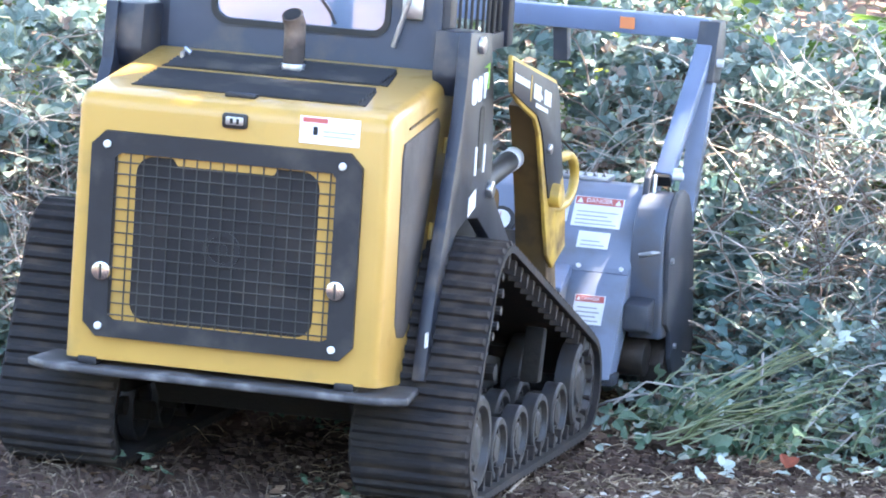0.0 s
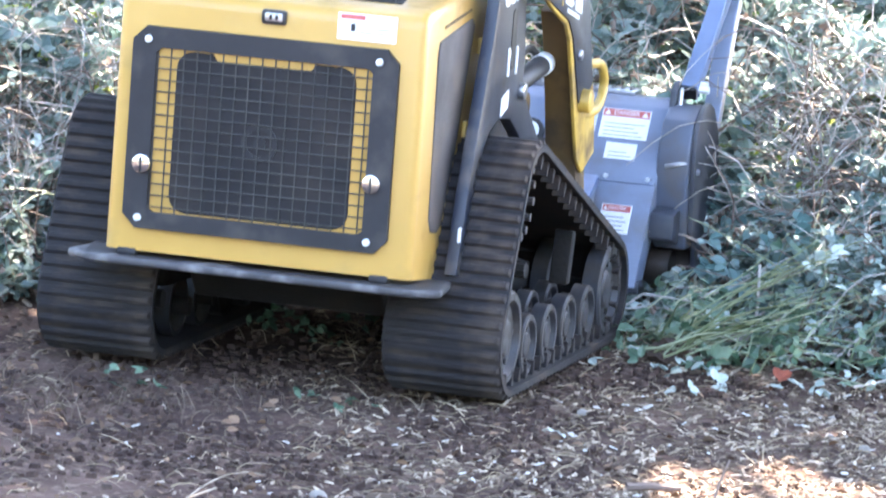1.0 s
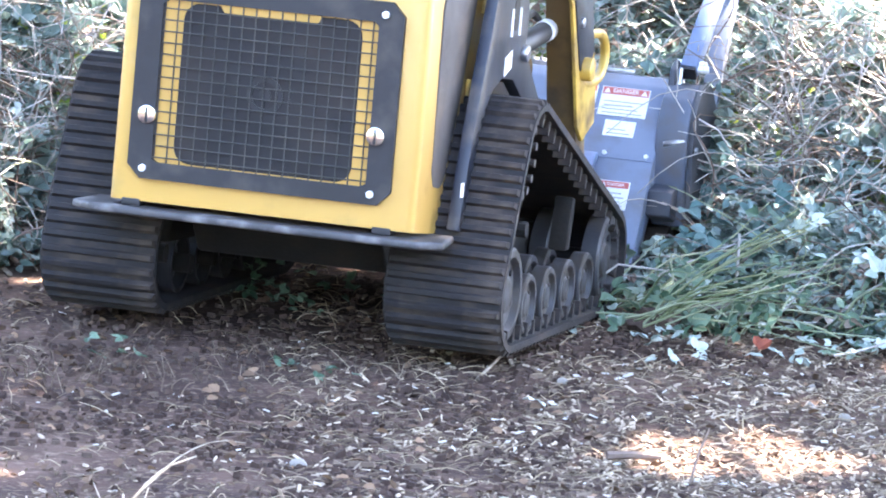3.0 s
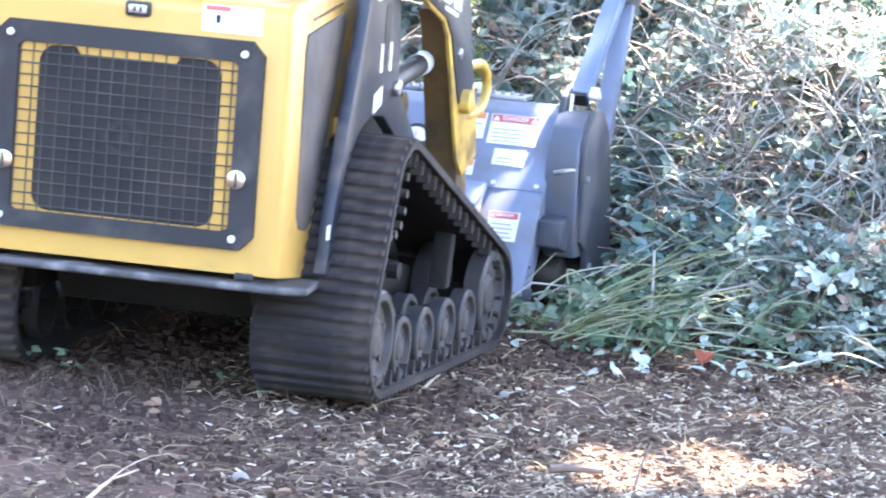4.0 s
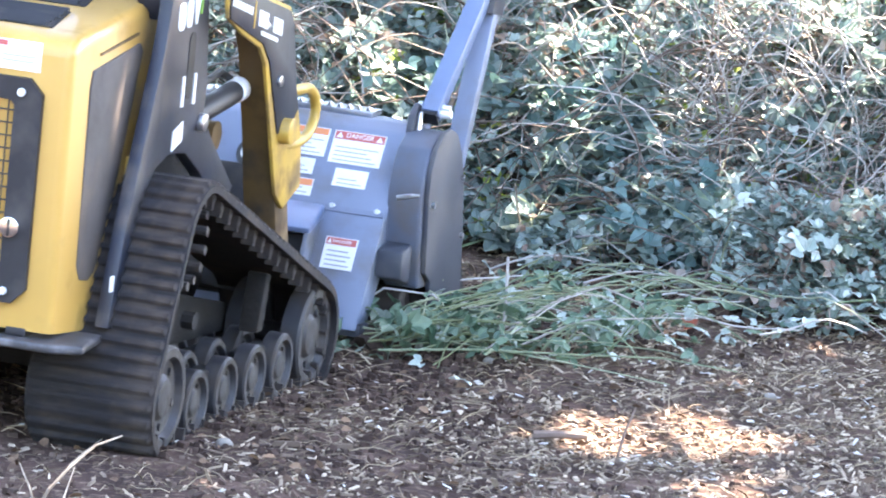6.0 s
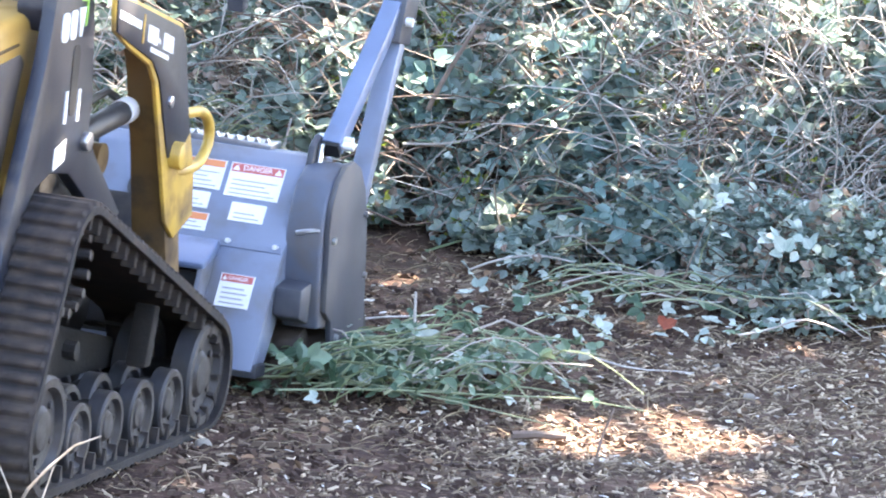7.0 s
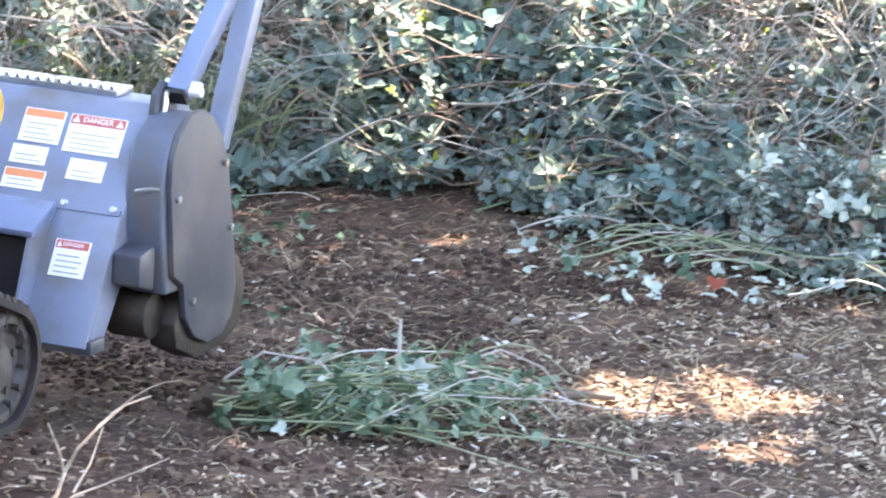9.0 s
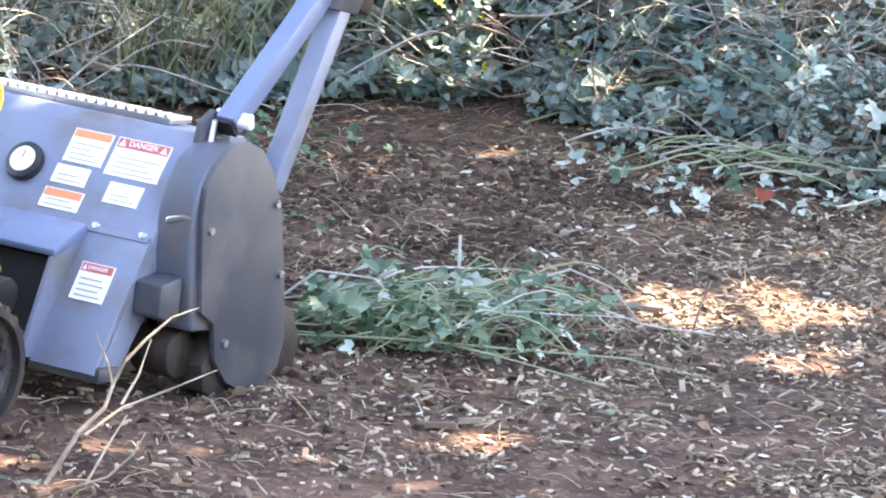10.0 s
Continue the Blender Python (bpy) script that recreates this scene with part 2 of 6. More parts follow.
def raw(name, verts, faces, material, parent=None):
    """A mesh from computed vertices, for masses of small pieces."""
    me = bpy.data.meshes.new(name)
    me.from_pydata(verts, [], faces)
    me.materials.append(material)
    ob = new(name, me)
    ob.parent = parent
    return ob


def empty(name, label, category, group="", kind=""):
    return tagged(new(name), label, category, group, kind)


def bevel(bm, width, segs=2, geom=None):
    edges = geom if geom else [e for e in bm.edges if len(e.link_faces) == 2 and e.calc_face_angle(0) > radians(25)]
    bmesh.ops.bevel(bm, geom=edges, offset=width, segments=segs, affect="EDGES", profile=0.5, clamp_overlap=True)
    return bm


def box(x0, x1, y0, y1, z0, z1, width=0.0, bm=None, segs=2):
    b = bmesh.new()
    bmesh.ops.create_cube(b, size=1)
    for v in b.verts:
        v.co = Vector(((x0 + x1) / 2 + v.co.x * (x1 - x0), (y0 + y1) / 2 + v.co.y * (y1 - y0), (z0 + z1) / 2 + v.co.z * (z1 - z0)))
    if width:
        bevel(b, width, segs)
    return merge(bm, b)


def merge(bm, other):
    if bm is None:
        return other
    me = bpy.data.meshes.new("tmp")
    other.to_mesh(me)
    other.free()
    bm.from_mesh(me)
    bpy.data.meshes.remove(me)
    return bm


def prism(poly, a, b, axis="x", width=0.0, bm=None, segs=2):
    """A polygon in the plane across an axis, drawn out along it from a to b. x: poly is (y, z); y: (x, z); z: (x, y)."""
    o = bmesh.new()

    def at(p, k):
        return {"x": (k, p[0], p[1]), "y": (p[0], k, p[1]), "z": (p[0], p[1], k)}[axis]
    lo = [o.verts.new(at(p, a)) for p in poly]
    hi = [o.verts.new(at(p, b)) for p in poly]
    n = len(poly)
    o.faces.new(lo[::-1])
    o.faces.new(hi)
    for i in range(n):
        o.faces.new((lo[i], lo[(i + 1) % n], hi[(i + 1) % n], hi[i]))
    bmesh.ops.recalc_face_normals(o, faces=o.faces)
    if width:
        bevel(o, width, segs)
    return merge(bm, o)


def ring_prism(outer, inner, a, b, axis="y", bm=None):
    """A flat frame between two outlines with the same number of points."""
    o = bmesh.new()

    def at(p, k):
        return {"x": (k, p[0], p[1]), "y": (p[0], k, p[1]), "z": (p[0], p[1], k)}[axis]
    rows = [[o.verts.new(at(p, k)) for p in line] for line, k in ((outer, a), (outer, b), (inner, b), (inner, a))]
    n = len(outer)
    for r in range(4):
        p, q = rows[r], rows[(r + 1) % 4]
        for i in range(n):
            o.faces.new((p[i], p[(i + 1) % n], q[(i + 1) % n], q[i]))
    bmesh.ops.recalc_face_normals(o, faces=o.faces)
    return merge(bm, o)


def round_rect(x0, x1, z0, z1, r, n=5):
    pts = []
    for cx, cz, a0 in ((x1 - r, z1 - r, 0), (x0 + r, z1 - r, 90), (x0 + r, z0 + r, 180), (x1 - r, z0 + r, 270)):
        for k in range(n):
            a = radians(a0 + 90 * k / (n - 1))
            pts.append((cx + r * math.cos(a), cz + r * math.sin(a)))
    return pts


def cyl(p0, p1, r, seg=20, r2=None, width=0.0, bm=None):
    p0, p1 = Vector(p0), Vector(p1)
    o = bmesh.new()
    d = p1 - p0
    bmesh.ops.create_cone(o, cap_ends=True, segments=seg, radius1=r, radius2=r if r2 is None else r2, depth=d.length,
                          matrix=Matrix.Translation((p0 + p1) / 2) @ d.to_track_quat("Z", "Y").to_matrix().to_4x4())
    if width:
        bevel(o, width, 2)
    return merge(bm, o)


def tube(pts, r, seg=8, bm=None, taper=1.0):
    """A bent bar along points."""
    pts = [Vector(p) for p in pts]
    o = bmesh.new()
    rings = []
    for i, p in enumerate(pts):
        d = (pts[min(i + 1, len(pts) - 1)] - pts[max(i - 1, 0)]).normalized()
        ref = Vector((1, 0, 0)) if abs(d.x) < 0.9 else Vector((0, 0, 1))
        e1 = (ref - d * ref.dot(d)).normalized()
        e2 = d.cross(e1)
        rr = r * (1 + (taper - 1) * i / max(1, len(pts) - 1))
        rings.append([o.verts.new(p + e1 * rr * math.cos(2 * math.pi * k / seg) + e2 * rr * math.sin(2 * math.pi * k / seg)) for k in range(seg)])
    for a, b in zip(rings, rings[1:]):
        for k in range(seg):
            o.faces.new((a[k], a[(k + 1) % seg], b[(k + 1) % seg], b[k]))
    o.faces.new(rings[0][::-1])
    o.faces.new(rings[-1])
    return merge(bm, o)


def beam(p0, p1, w, h, width=0.006, bm=None, side=(1, 0, 0)):
    """A square tube from p0 to p1; w along side, h across it."""
    p0, p1, side = Vector(p0), Vector(p1), Vector(side)
    d = (p1 - p0).normalized()
    side = (side - d * side.dot(d)).normalized()
    up = d.cross(side)
    o = bmesh.new()
    vs = [[o.verts.new(p + side * sx * w / 2 + up * sy * h / 2) for sx, sy in ((-1, -1), (1, -1), (1, 1), (-1, 1))] for p in (p0, p1)]
    o.faces.new(vs[0][::-1])
    o.faces.new(vs[1])
    for k in range(4):
        o.faces.new((vs[0][k], vs[0][(k + 1) % 4], vs[1][(k + 1) % 4], vs[1][k]))
    bmesh.ops.recalc_face_normals(o, faces=o.faces)
    if width:
        bevel(o, width, 2)
    return merge(bm, o)


def words(name, text, size, material, parent, m, depth=0.0008):
    """Lettering in the built-in font, as a mesh."""
    cu = bpy.data.curves.new("lettering", "FONT")
    cu.body, cu.size, cu.extrude, cu.align_x, cu.align_y = text, size, depth, "CENTER", "CENTER"
    tmp = bpy.data.objects.new("lettering", cu)
    scene.collection.objects.link(tmp)
    me = bpy.data.meshes.new_from_object(tmp.evaluated_get(bpy.context.evaluated_depsgraph_get()))
    bpy.data.objects.remove(tmp)
    me.materials.append(material)
    ob = new(name, me)
    ob.parent, ob.matrix_basis = parent, m
    return ob


# ---- ground ----
def ground_height(x, y):
    h = 0.030 * noise.noise((x * 0.9, y * 0.9, 1.7)) + 0.018 * noise.noise((x * 3.1, y * 2.6, 4.2)) + 0.013 * noise.noise((x * 9, y * 7, 8.1))
    d = math.hypot(x + 1.2, y - 19.5)
    k = max(0.0, min(1.0, (y - 22.2) / 2.2))
    return h * min(1.0, 0.55 + d * 0.12) - 0.012 + 0.22 * k * k * (3 - 2 * k)


def build_ground():
    def axis(lo, hi, step, far):
        mid = list(np.arange(lo, hi, step))
        out, s, a = [], step, hi
        while a < far:
            out.append(a)
            s *= 1.35
            a += s
        low, s, a = [], step, lo
        while a > -far:
            s *= 1.35
            a -= s
            low.append(a)
        return low[::-1] + mid + out + [far]
    xs, ys = axis(-3.6, 2.8, 0.04, 400), axis(14.8, 23.6, 0.05, 600)
    verts = [(x, y, ground_height(x, y)) for y in ys for x in xs]
    n = len(xs)
    faces = [(j * n + i, j * n + i + 1, (j + 1) * n + i + 1, (j + 1) * n + i) for j in range(len(ys) - 1) for i in range(n - 1)]
    ob = raw("ground", verts, faces, M_GROUND)
    ob.data.shade_smooth()
    return tagged(ob, "dark mulched soil strewn with chips and torn stalks", "ground", kind="structure")


build_ground()


# ---- the loader ----
loader = empty("compact_track_loader", "yellow and charcoal compact track loader on muddy rubber tracks", "track loader")
BACK = -1.165           # the plane of the engine door


SIDE_GRILLE = [(-0.985, 0.64), (-1.0, 1.21), (-0.985, 1.262), (-0.58, 1.312), (-0.55, 1.285), (-0.68, 0.90), (-0.82, 0.60), (-0.87, 0.578), (-0.95, 0.59)]


def build_hood():
    poly = [(-1.165, 0.445), (-1.165, 1.345), (-1.10, 1.375), (-0.34, 1.455), (-0.34, 0.42), (-0.9, 0.42)]
    bm = prism(poly, -0.545, 0.575, "x")
    for v in bm.verts:                                   # slightly narrower at the top
        v.co.x = 0.02 + (v.co.x - 0.02) * (1 - 0.01 * (v.co.z - 0.44))
    upper = [e for e in bm.edges if e.calc_face_angle(0) > radians(12) and max(v.co.z for v in e.verts) > 0.5]
    bevel(bm, 0.034, 3, upper)
    hood = part("engine_hood", bm, M_YELLOW, loader, "yellow painted steel engine hood")
    # mesh door
    out = [(-0.478, 0.575), (-0.478, 1.19), (-0.43, 1.238), (0.44, 1.238), (0.486, 1.19), (0.486, 0.575), (0.44, 0.528), (-0.43, 0.528)]
    inn = [(-0.39, 0.60), (-0.39, 1.15), (-0.37, 1.165), (0.38, 1.165), (0.395, 1.15), (0.395, 0.60), (0.375, 0.588), (-0.37, 0.588)]
    door = part("grille_frame", ring_prism(out, inn, BACK - 0.022, BACK + 0.004), M_BLACK, loader, "black steel grille frame")
    # yellow shroud with the dark core showing through
    shroud_in = round_rect(-0.318, 0.336, 0.592, 1.160, 0.06, 6)
    shroud_out = round_rect(-0.40, 0.405, 0.58, 1.172, 0.01, 6)
    part("radiator_shroud", ring_prism(shroud_out, shroud_in, BACK - 0.006, BACK + 0.03), M_YELLOW, loader, "yellow radiator shroud")
    part("radiator_core", prism(shroud_in, BACK - 0.003, BACK + 0.01, "y"), M_CORE, loader, "dusty black radiator core")
    notch = part("shroud_tab", prism([(-0.19, 1.166), (-0.17, 1.137), (0.17, 1.137), (0.19, 1.166)], BACK - 0.008, BACK, "y"), M_YELLOW, loader)
    fan = ring_prism(round_rect(-0.066, 0.066, 0.80, 0.93, 0.064, 6), round_rect(-0.048, 0.048, 0.818, 0.912, 0.046, 6), BACK - 0.009, BACK - 0.003)
    part("fan_hub", cyl((0, BACK - 0.008, 0.865), (0, BACK, 0.865), 0.022, 16, bm=fan), M_BLACK, loader, "dusty fan hub behind the mesh")
    # woven wire, each strand a bar
    x = -0.385
    while x < 0.395:
        part("mesh_wire", cyl((x, BACK - 0.014, 0.585), (x, BACK - 0.014, 1.168), 0.0027, 6), M_WIRE, door)
        x += 0.0475
    z = 0.607
    while z < 1.165:
        part("mesh_wire", cyl((-0.392, BACK - 0.019, z), (0.397, BACK - 0.019, z), 0.0027, 6), M_WIRE, door)
        z += 0.0405
    for bx, bz in ((-0.42, 1.193), (0.418, 1.193), (-0.42, 0.565), (0.415, 0.565)):
        part("bolt", cyl((bx, BACK - 0.034, bz), (bx, BACK - 0.02, bz), 0.0135, 12, width=0.003), M_WHITE_METAL, door, "bright bolt head")
    for bx, bz in ((-0.418, 0.755), (0.418, 0.768)):
        lat = part("latch", cyl((bx, BACK - 0.036, bz), (bx, BACK - 0.02, bz), 0.034, 24, width=0.006), M_CHROME, door, "round chrome latch")
        part("latch_slot", box(bx - 0.004, bx + 0.004, BACK - 0.039, BACK - 0.034, bz - 0.026, bz + 0.026, 0.001), M_BLACK, lat)
    # badge and notice
    badge = part("key_latch", prism(round_rect(-0.022, 0.068, 1.284, 1.336, 0.012), BACK - 0.012, BACK + 0.002, "y", 0.003), M_GAUGE, loader, "black framed chrome latch")
    part("latch_face", prism(round_rect(-0.008, 0.054, 1.296, 1.324, 0.004), BACK - 0.016, BACK - 0.011, "y", 0.001), M_STEEL, badge)
    for kx in (0.008, 0.030):
        part("latch_mark", box(kx, kx + 0.010, BACK - 0.018, BACK - 0.0155, 1.301, 1.319), M_INK_AND_SHADE, badge)
    st = part("warning_label", box(0.252, 0.464, BACK - 0.003, BACK + 0.002, 1.258, 1.350), M_STICKER, loader, "white warning label with a red heading")
    part("label_heading", box(0.262, 0.350, BACK - 0.0042, BACK - 0.003, 1.330, 1.346), M_RED, st)
    part("label_print", box(0.300, 0.316, BACK - 0.0042, BACK - 0.003, 1.288, 1.316), M_INK_AND_SHADE, st)
    part("label_print", box(0.335, 0.45, BACK - 0.0042, BACK - 0.003, 1.300, 1.304), M_INK, st)
    part("label_print", box(0.335, 0.44, BACK - 0.0042, BACK - 0.003, 1.284, 1.288), M_INK, st)
    # top vents: dark trays with slats, on the sloping top
    slope = math.atan2(1.455 - 1.375, 0.76)

    def top(y, dz=0.0):
        return 1.375 + (y + 1.10) * math.tan(slope) + dz
    for y0, y1, x0, x1 in ((-1.03, -0.80, -0.40, 0.44), (-0.70, -0.48, -0.40, 0.42)):
        tray = bmesh.new()
        vs = [tray.verts.new((px, py, top(py, 0.004))) for px, py in ((x0, y0), (x1, y0), (x1 - 0.03, y1), (x0 + 0.03, y1))]
        lo = [tray.verts.new((v.co.x, v.co.y, v.co.z - 0.02)) for v in vs]
        tray.faces.new(vs)
        for i in range(4):
            tray.faces.new((vs[i], lo[i], lo[(i + 1) % 4], vs[(i + 1) % 4]))
        tray.faces.new(lo[::-1])
        vent = part("top_vent", tray, M_CORE, loader, "black louvred hood vent")
        n = 6
        for i in range(n):
            yy = y0 + (y1 - y0) * (i + 0.5) / n
            part("louvre", prism([(yy - 0.011, top(yy, 0.004)), (yy + 0.011, top(yy, 0.004)), (yy + 0.006, top(yy, 0.020))], x0 + 0.02, x1 - 0.03, "x"), M_BLACK, vent)
    part("hood_handle", box(-0.05, 0.06, -1.075, -1.035, top(-1.05) - 0.004, top(-1.05) + 0.012, 0.005), M_BLACK, loader, "black hood pull")
    ex = part("exhaust_pipe", tube([(0.052, -0.62, 1.39), (0.052, -0.62, 1.565), (0.050, -0.625, 1.60), (0.046, -0.645, 1.632)], 0.038, 18), M_RUST, loader, "rusty steel exhaust stack")
    # black disc in place of the shade down the pipe
    part("pipe_bore", cyl((0.0465, -0.640, 1.622), (0.0455, -0.6475, 1.6345), 0.031, 16), M_INK_AND_SHADE, ex)
    part("pipe_clamp", cyl((0.052, -0.62, 1.43), (0.052, -0.62, 1.46), 0.043, 18, width=0.004), M_STEEL, ex)
    part("lifting_eye", tube([(-0.36, -0.6, 1.42), (-0.36, -0.6, 1.46), (-0.35, -0.6, 1.475), (-0.33, -0.6, 1.46)], 0.009, 8), M_STEEL, loader)
    # side grilles
    for s in (-1, 1):
        side = SIDE_GRILLE
        face = 0.575 if s > 0 else 0.545                 # the hood sits a little to one side of the tracks' middle
        part("side_grille", prism(side, s * (face - 0.03), s * (face + 0.003), "x", 0.004), M_MESHSIDE, loader, "dusty dark side grille")
        for hy, hz in ((-0.66, 0.745), (-0.61, 0.92), (-0.475, 1.205)):
            part("hinge", cyl((s * (face + 0.006), hy, hz - 0.028), (s * (face + 0.006), hy + 0.012, hz + 0.028), 0.012, 10), M_ARM, loader)
        seam = [(-0.93, 1.304), (-0.93, 1.312), (-0.60, 1.348), (-0.60, 1.340)]
        part("hood_seam", prism(seam, s * (face - 0.03), s * (face + 0.001), "x"), M_WEB, loader)
    for fx in (-0.46, 0.46):
        part("hood_foot", box(fx - 0.035, fx + 0.035, -1.17, -1.10, 0.425, 0.452, 0.006), M_BLACK, loader)
    bump = prism([(-0.685, -1.14), (-0.60, -1.21), (0.60, -1.225), (0.69, -1.165), (0.66, -0.92), (-0.66, -0.92)], 0.395, 0.424, "z", 0.010, segs=3)
    part("bumper", bump, M_BUMPER, loader, "worn grey steel bumper plate")


build_hood()


def build_chassis():
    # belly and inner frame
    part("belly_pan", prism([(-0.82, 0.41), (-0.66, 0.23), (0.75, 0.20), (0.95, 0.36), (0.95, 0.62), (-0.80, 0.43)], -0.36, 0.36, "x", 0.02), M_SHADED_MUD, loader, "muddy belly pan, coloured near black for the shade there")
    part("main_frame", box(-0.40, 0.40, -0.34, 0.72, 0.42, 0.95, 0.02), M_SHADED_MUD, loader)
    for s in (-1, 1):
        tower = [(-0.90, 0.44), (-0.845, 0.43), (-0.755, 0.65), (-0.66, 0.85), (-0.585, 0.918), (-0.47, 0.952), (-0.31, 0.937), (-0.16, 0.86), (0.10, 0.70), (0.20, 0.77), (-0.06, 0.96), (-0.165, 1.05), (-0.155, 1.146), (-0.208, 1.407), (-0.28, 1.59), (-0.55, 1.615), (-0.57, 1.44), (-0.60, 1.30), (-0.69, 1.06), (-0.765, 0.871), (-0.815, 0.74)]
        if s < 0:                                        # the far tower is cut away low at the rear
            tower = [(-0.60, 0.92), (-0.47, 0.955)] + tower[6:16] + [(-0.57, 1.41), (-0.62, 1.33)]
        part("lift_tower", prism(tower, s * 0.622, s * 0.668, "x", 0.006), M_TOWER, loader, "charcoal painted lift tower")
        part("tower_head", prism([(-0.545, 1.45), (-0.53, 1.61), (-0.30, 1.60), (-0.30, 1.40), (-0.50, 1.38)], s * 0.53, s * 0.634, "x", 0.010), M_TOWER, loader)
        # slot is a near-black plate, its dark opening put in as colour
        slot = part("tower_slot", prism(round_rect(-0.375, -0.315, 1.12, 1.34, 0.028), s * 0.660, s * 0.6705, "x"), M_INK_AND_SHADE, loader)
        for yy in (-0.41, -0.30):
            part("reflector", box(s * 0.668, s * 0.6725, yy, yy + 0.018, 1.10, 1.20), M_STICKER, slot)
        part("tower_label", prism([(-0.46, 0.96), (-0.37, 0.985), (-0.37, 1.05), (-0.46, 1.025)], s * 0.664, s * 0.6715, "x"), M_STICKER, loader, "white label")
        # maker's mark, drawn as plain shapes
        mark = part("maker_mark", prism(round_rect(-0.50, -0.44, 1.355, 1.445, 0.02), s * 0.664, s * 0.6715, "x"), M_LOGO, loader, "white and lime mark")
        part("mark_piece", prism(round_rect(-0.425, -0.375, 1.36, 1.45, 0.015), s * 0.664, s * 0.6715, "x"), M_LOGO, mark)
        part("mark_piece", prism([(-0.36, 1.455), (-0.34, 1.365), (-0.325, 1.365), (-0.305, 1.455)], s * 0.664, s * 0.6715, "x"), M_LOGO, mark)
        part("mark_piece", prism([(-0.35, 1.475), (-0.285, 1.487), (-0.285, 1.395), (-0.297, 1.395), (-0.297, 1.47)], s * 0.664, s * 0.6718, "x"), M_LIME, mark)
        part("tower_pin", cyl((s * 0.66, -0.20, 1.03), (s * 0.69, -0.20, 1.03), 0.03, 16, width=0.004), M_STEEL, loader)
        part("pivot_pin", cyl((s * 0.60, -0.42, 1.56), (s * 0.685, -0.42, 1.56), 0.03, 16, width=0.004), M_STEEL, loader)
        if s > 0:
            part("frame_reflector", box(s * 0.666, s * 0.671, -0.915, -0.885, 0.56, 0.61), M_STICKER, loader)
        # loader arm
        arm = [(-0.205, 1.38), (-0.235, 1.515), (-0.02, 1.465), (0.43, 1.365), (0.48, 1.315), (0.57, 1.09), (0.69, 0.87), (0.72, 0.72), (0.55, 0.66), (0.46, 0.72), (0.36, 0.92), (0.22, 1.19), (0.15, 1.25), (-0.05, 1.315)]
        a = part("loader_arm", prism(arm, s * 0.720, s * 0.735, "x", 0.004), M_ARM, loader, "scuffed yellow loader arm")
        part("arm_side_panel", prism([(-0.222, 1.497), (-0.02, 1.452), (0.42, 1.352), (0.467, 1.307), (0.553, 1.09), (0.60, 1.00), (0.50, 0.93), (0.40, 0.935), (0.245, 1.195), (0.163, 1.262), (-0.05, 1.329), (-0.20, 1.378)], s * 0.735, s * 0.741, "x", 0.002), M_TOWER, a, "charcoal panel with white lettering")
        part("arm_stripe", prism([(0.035, 1.42), (0.048, 1.417), (0.048, 1.325), (0.035, 1.328)], s * 0.741, s * 0.7425, "x"), M_ARM, a)
        for k in range(7):
            y0 = -0.195 + k * 0.031
            dz = -0.235 * (y0 + 0.28)
            part("lettering_bar", prism([(y0, 1.468 + dz), (y0 + 0.021, 1.463 + dz), (y0 + 0.021, 1.437 + dz), (y0, 1.442 + dz)], s * 0.741, s * 0.743, "x"), M_LOGO, a)
        for k, (wd, low) in enumerate(((0.045, 0.0), (0.045, 0.0), (0.02, 0.025), (0.045, 0.0), (0.045, 0.0))):
            y0 = 0.085 + k * 0.052
            dz = -0.235 * (y0 - 0.085)
            part("lettering_bar", prism([(y0, 1.385 + dz - low), (y0 + wd, 1.375 + dz - low), (y0 + wd, 1.322 + dz + low * 0.6), (y0, 1.332 + dz + low * 0.6)], s * 0.741, s * 0.743, "x"), M_LOGO, a)
        part("lettering_bar", prism([(0.12, 1.312), (0.30, 1.270), (0.30, 1.255), (0.12, 1.297)], s * 0.741, s * 0.743, "x"), M_LOGO, a)
        inner = [(0.25, 1.28), (0.305, 1.20), (0.42, 0.925), (0.49, 0.725), (0.60, 0.45), (0.70, 0.52), (0.62, 0.75), (0.45, 1.25), (0.40, 1.32)]
        part("arm_inner_web", prism(inner, s * 0.605, s * 0.720, "x", 0.006), M_WEB, a, "brown inner web")
        loop = [(s * 0.722, 0.46, 1.055), (s * 0.722, 0.56, 1.062)]
        for k in range(13):
            a2 = radians(95 - 190 * k / 12)
            loop.append((s * 0.724, 0.69 + 0.15 * math.cos(a2), 0.968 + 0.092 * math.sin(a2)))
        loop += [(s * 0.722, 0.60, 0.872), (s * 0.718, 0.52, 0.88)]
        part("guard_loop", tube(loop, 0.0185, 12), M_ARM, a, "bent yellow guard loop")
        part("arm_boss", cyl((s * 0.70, 0.46, 0.94), (s * 0.775, 0.46, 0.94), 0.045, 18, width=0.006), M_ARM, a)
        part("arm_bolt", cyl((s * 0.735, 0.36, 1.12), (s * 0.752, 0.36, 1.12), 0.020, 12, width=0.003), M_STEEL, a)
        # lift cylinder
        cyl_ob = part("lift_cylinder", cyl((s * 0.625, -0.30, 1.02), (s * 0.625, 0.24, 1.078), 0.038, 18, width=0.004), M_BLACK, loader, "black hydraulic cylinder")
        part("cylinder_gland", cyl((s * 0.625, 0.24, 1.078), (s * 0.625, 0.30, 1.084), 0.042, 18, width=0.004), M_STICKER, cyl_ob)
        part("cylinder_rod", cyl((s * 0.625, 0.30, 1.084), (s * 0.625, 0.47, 1.105), 0.022, 14), M_CHROME, cyl_ob)
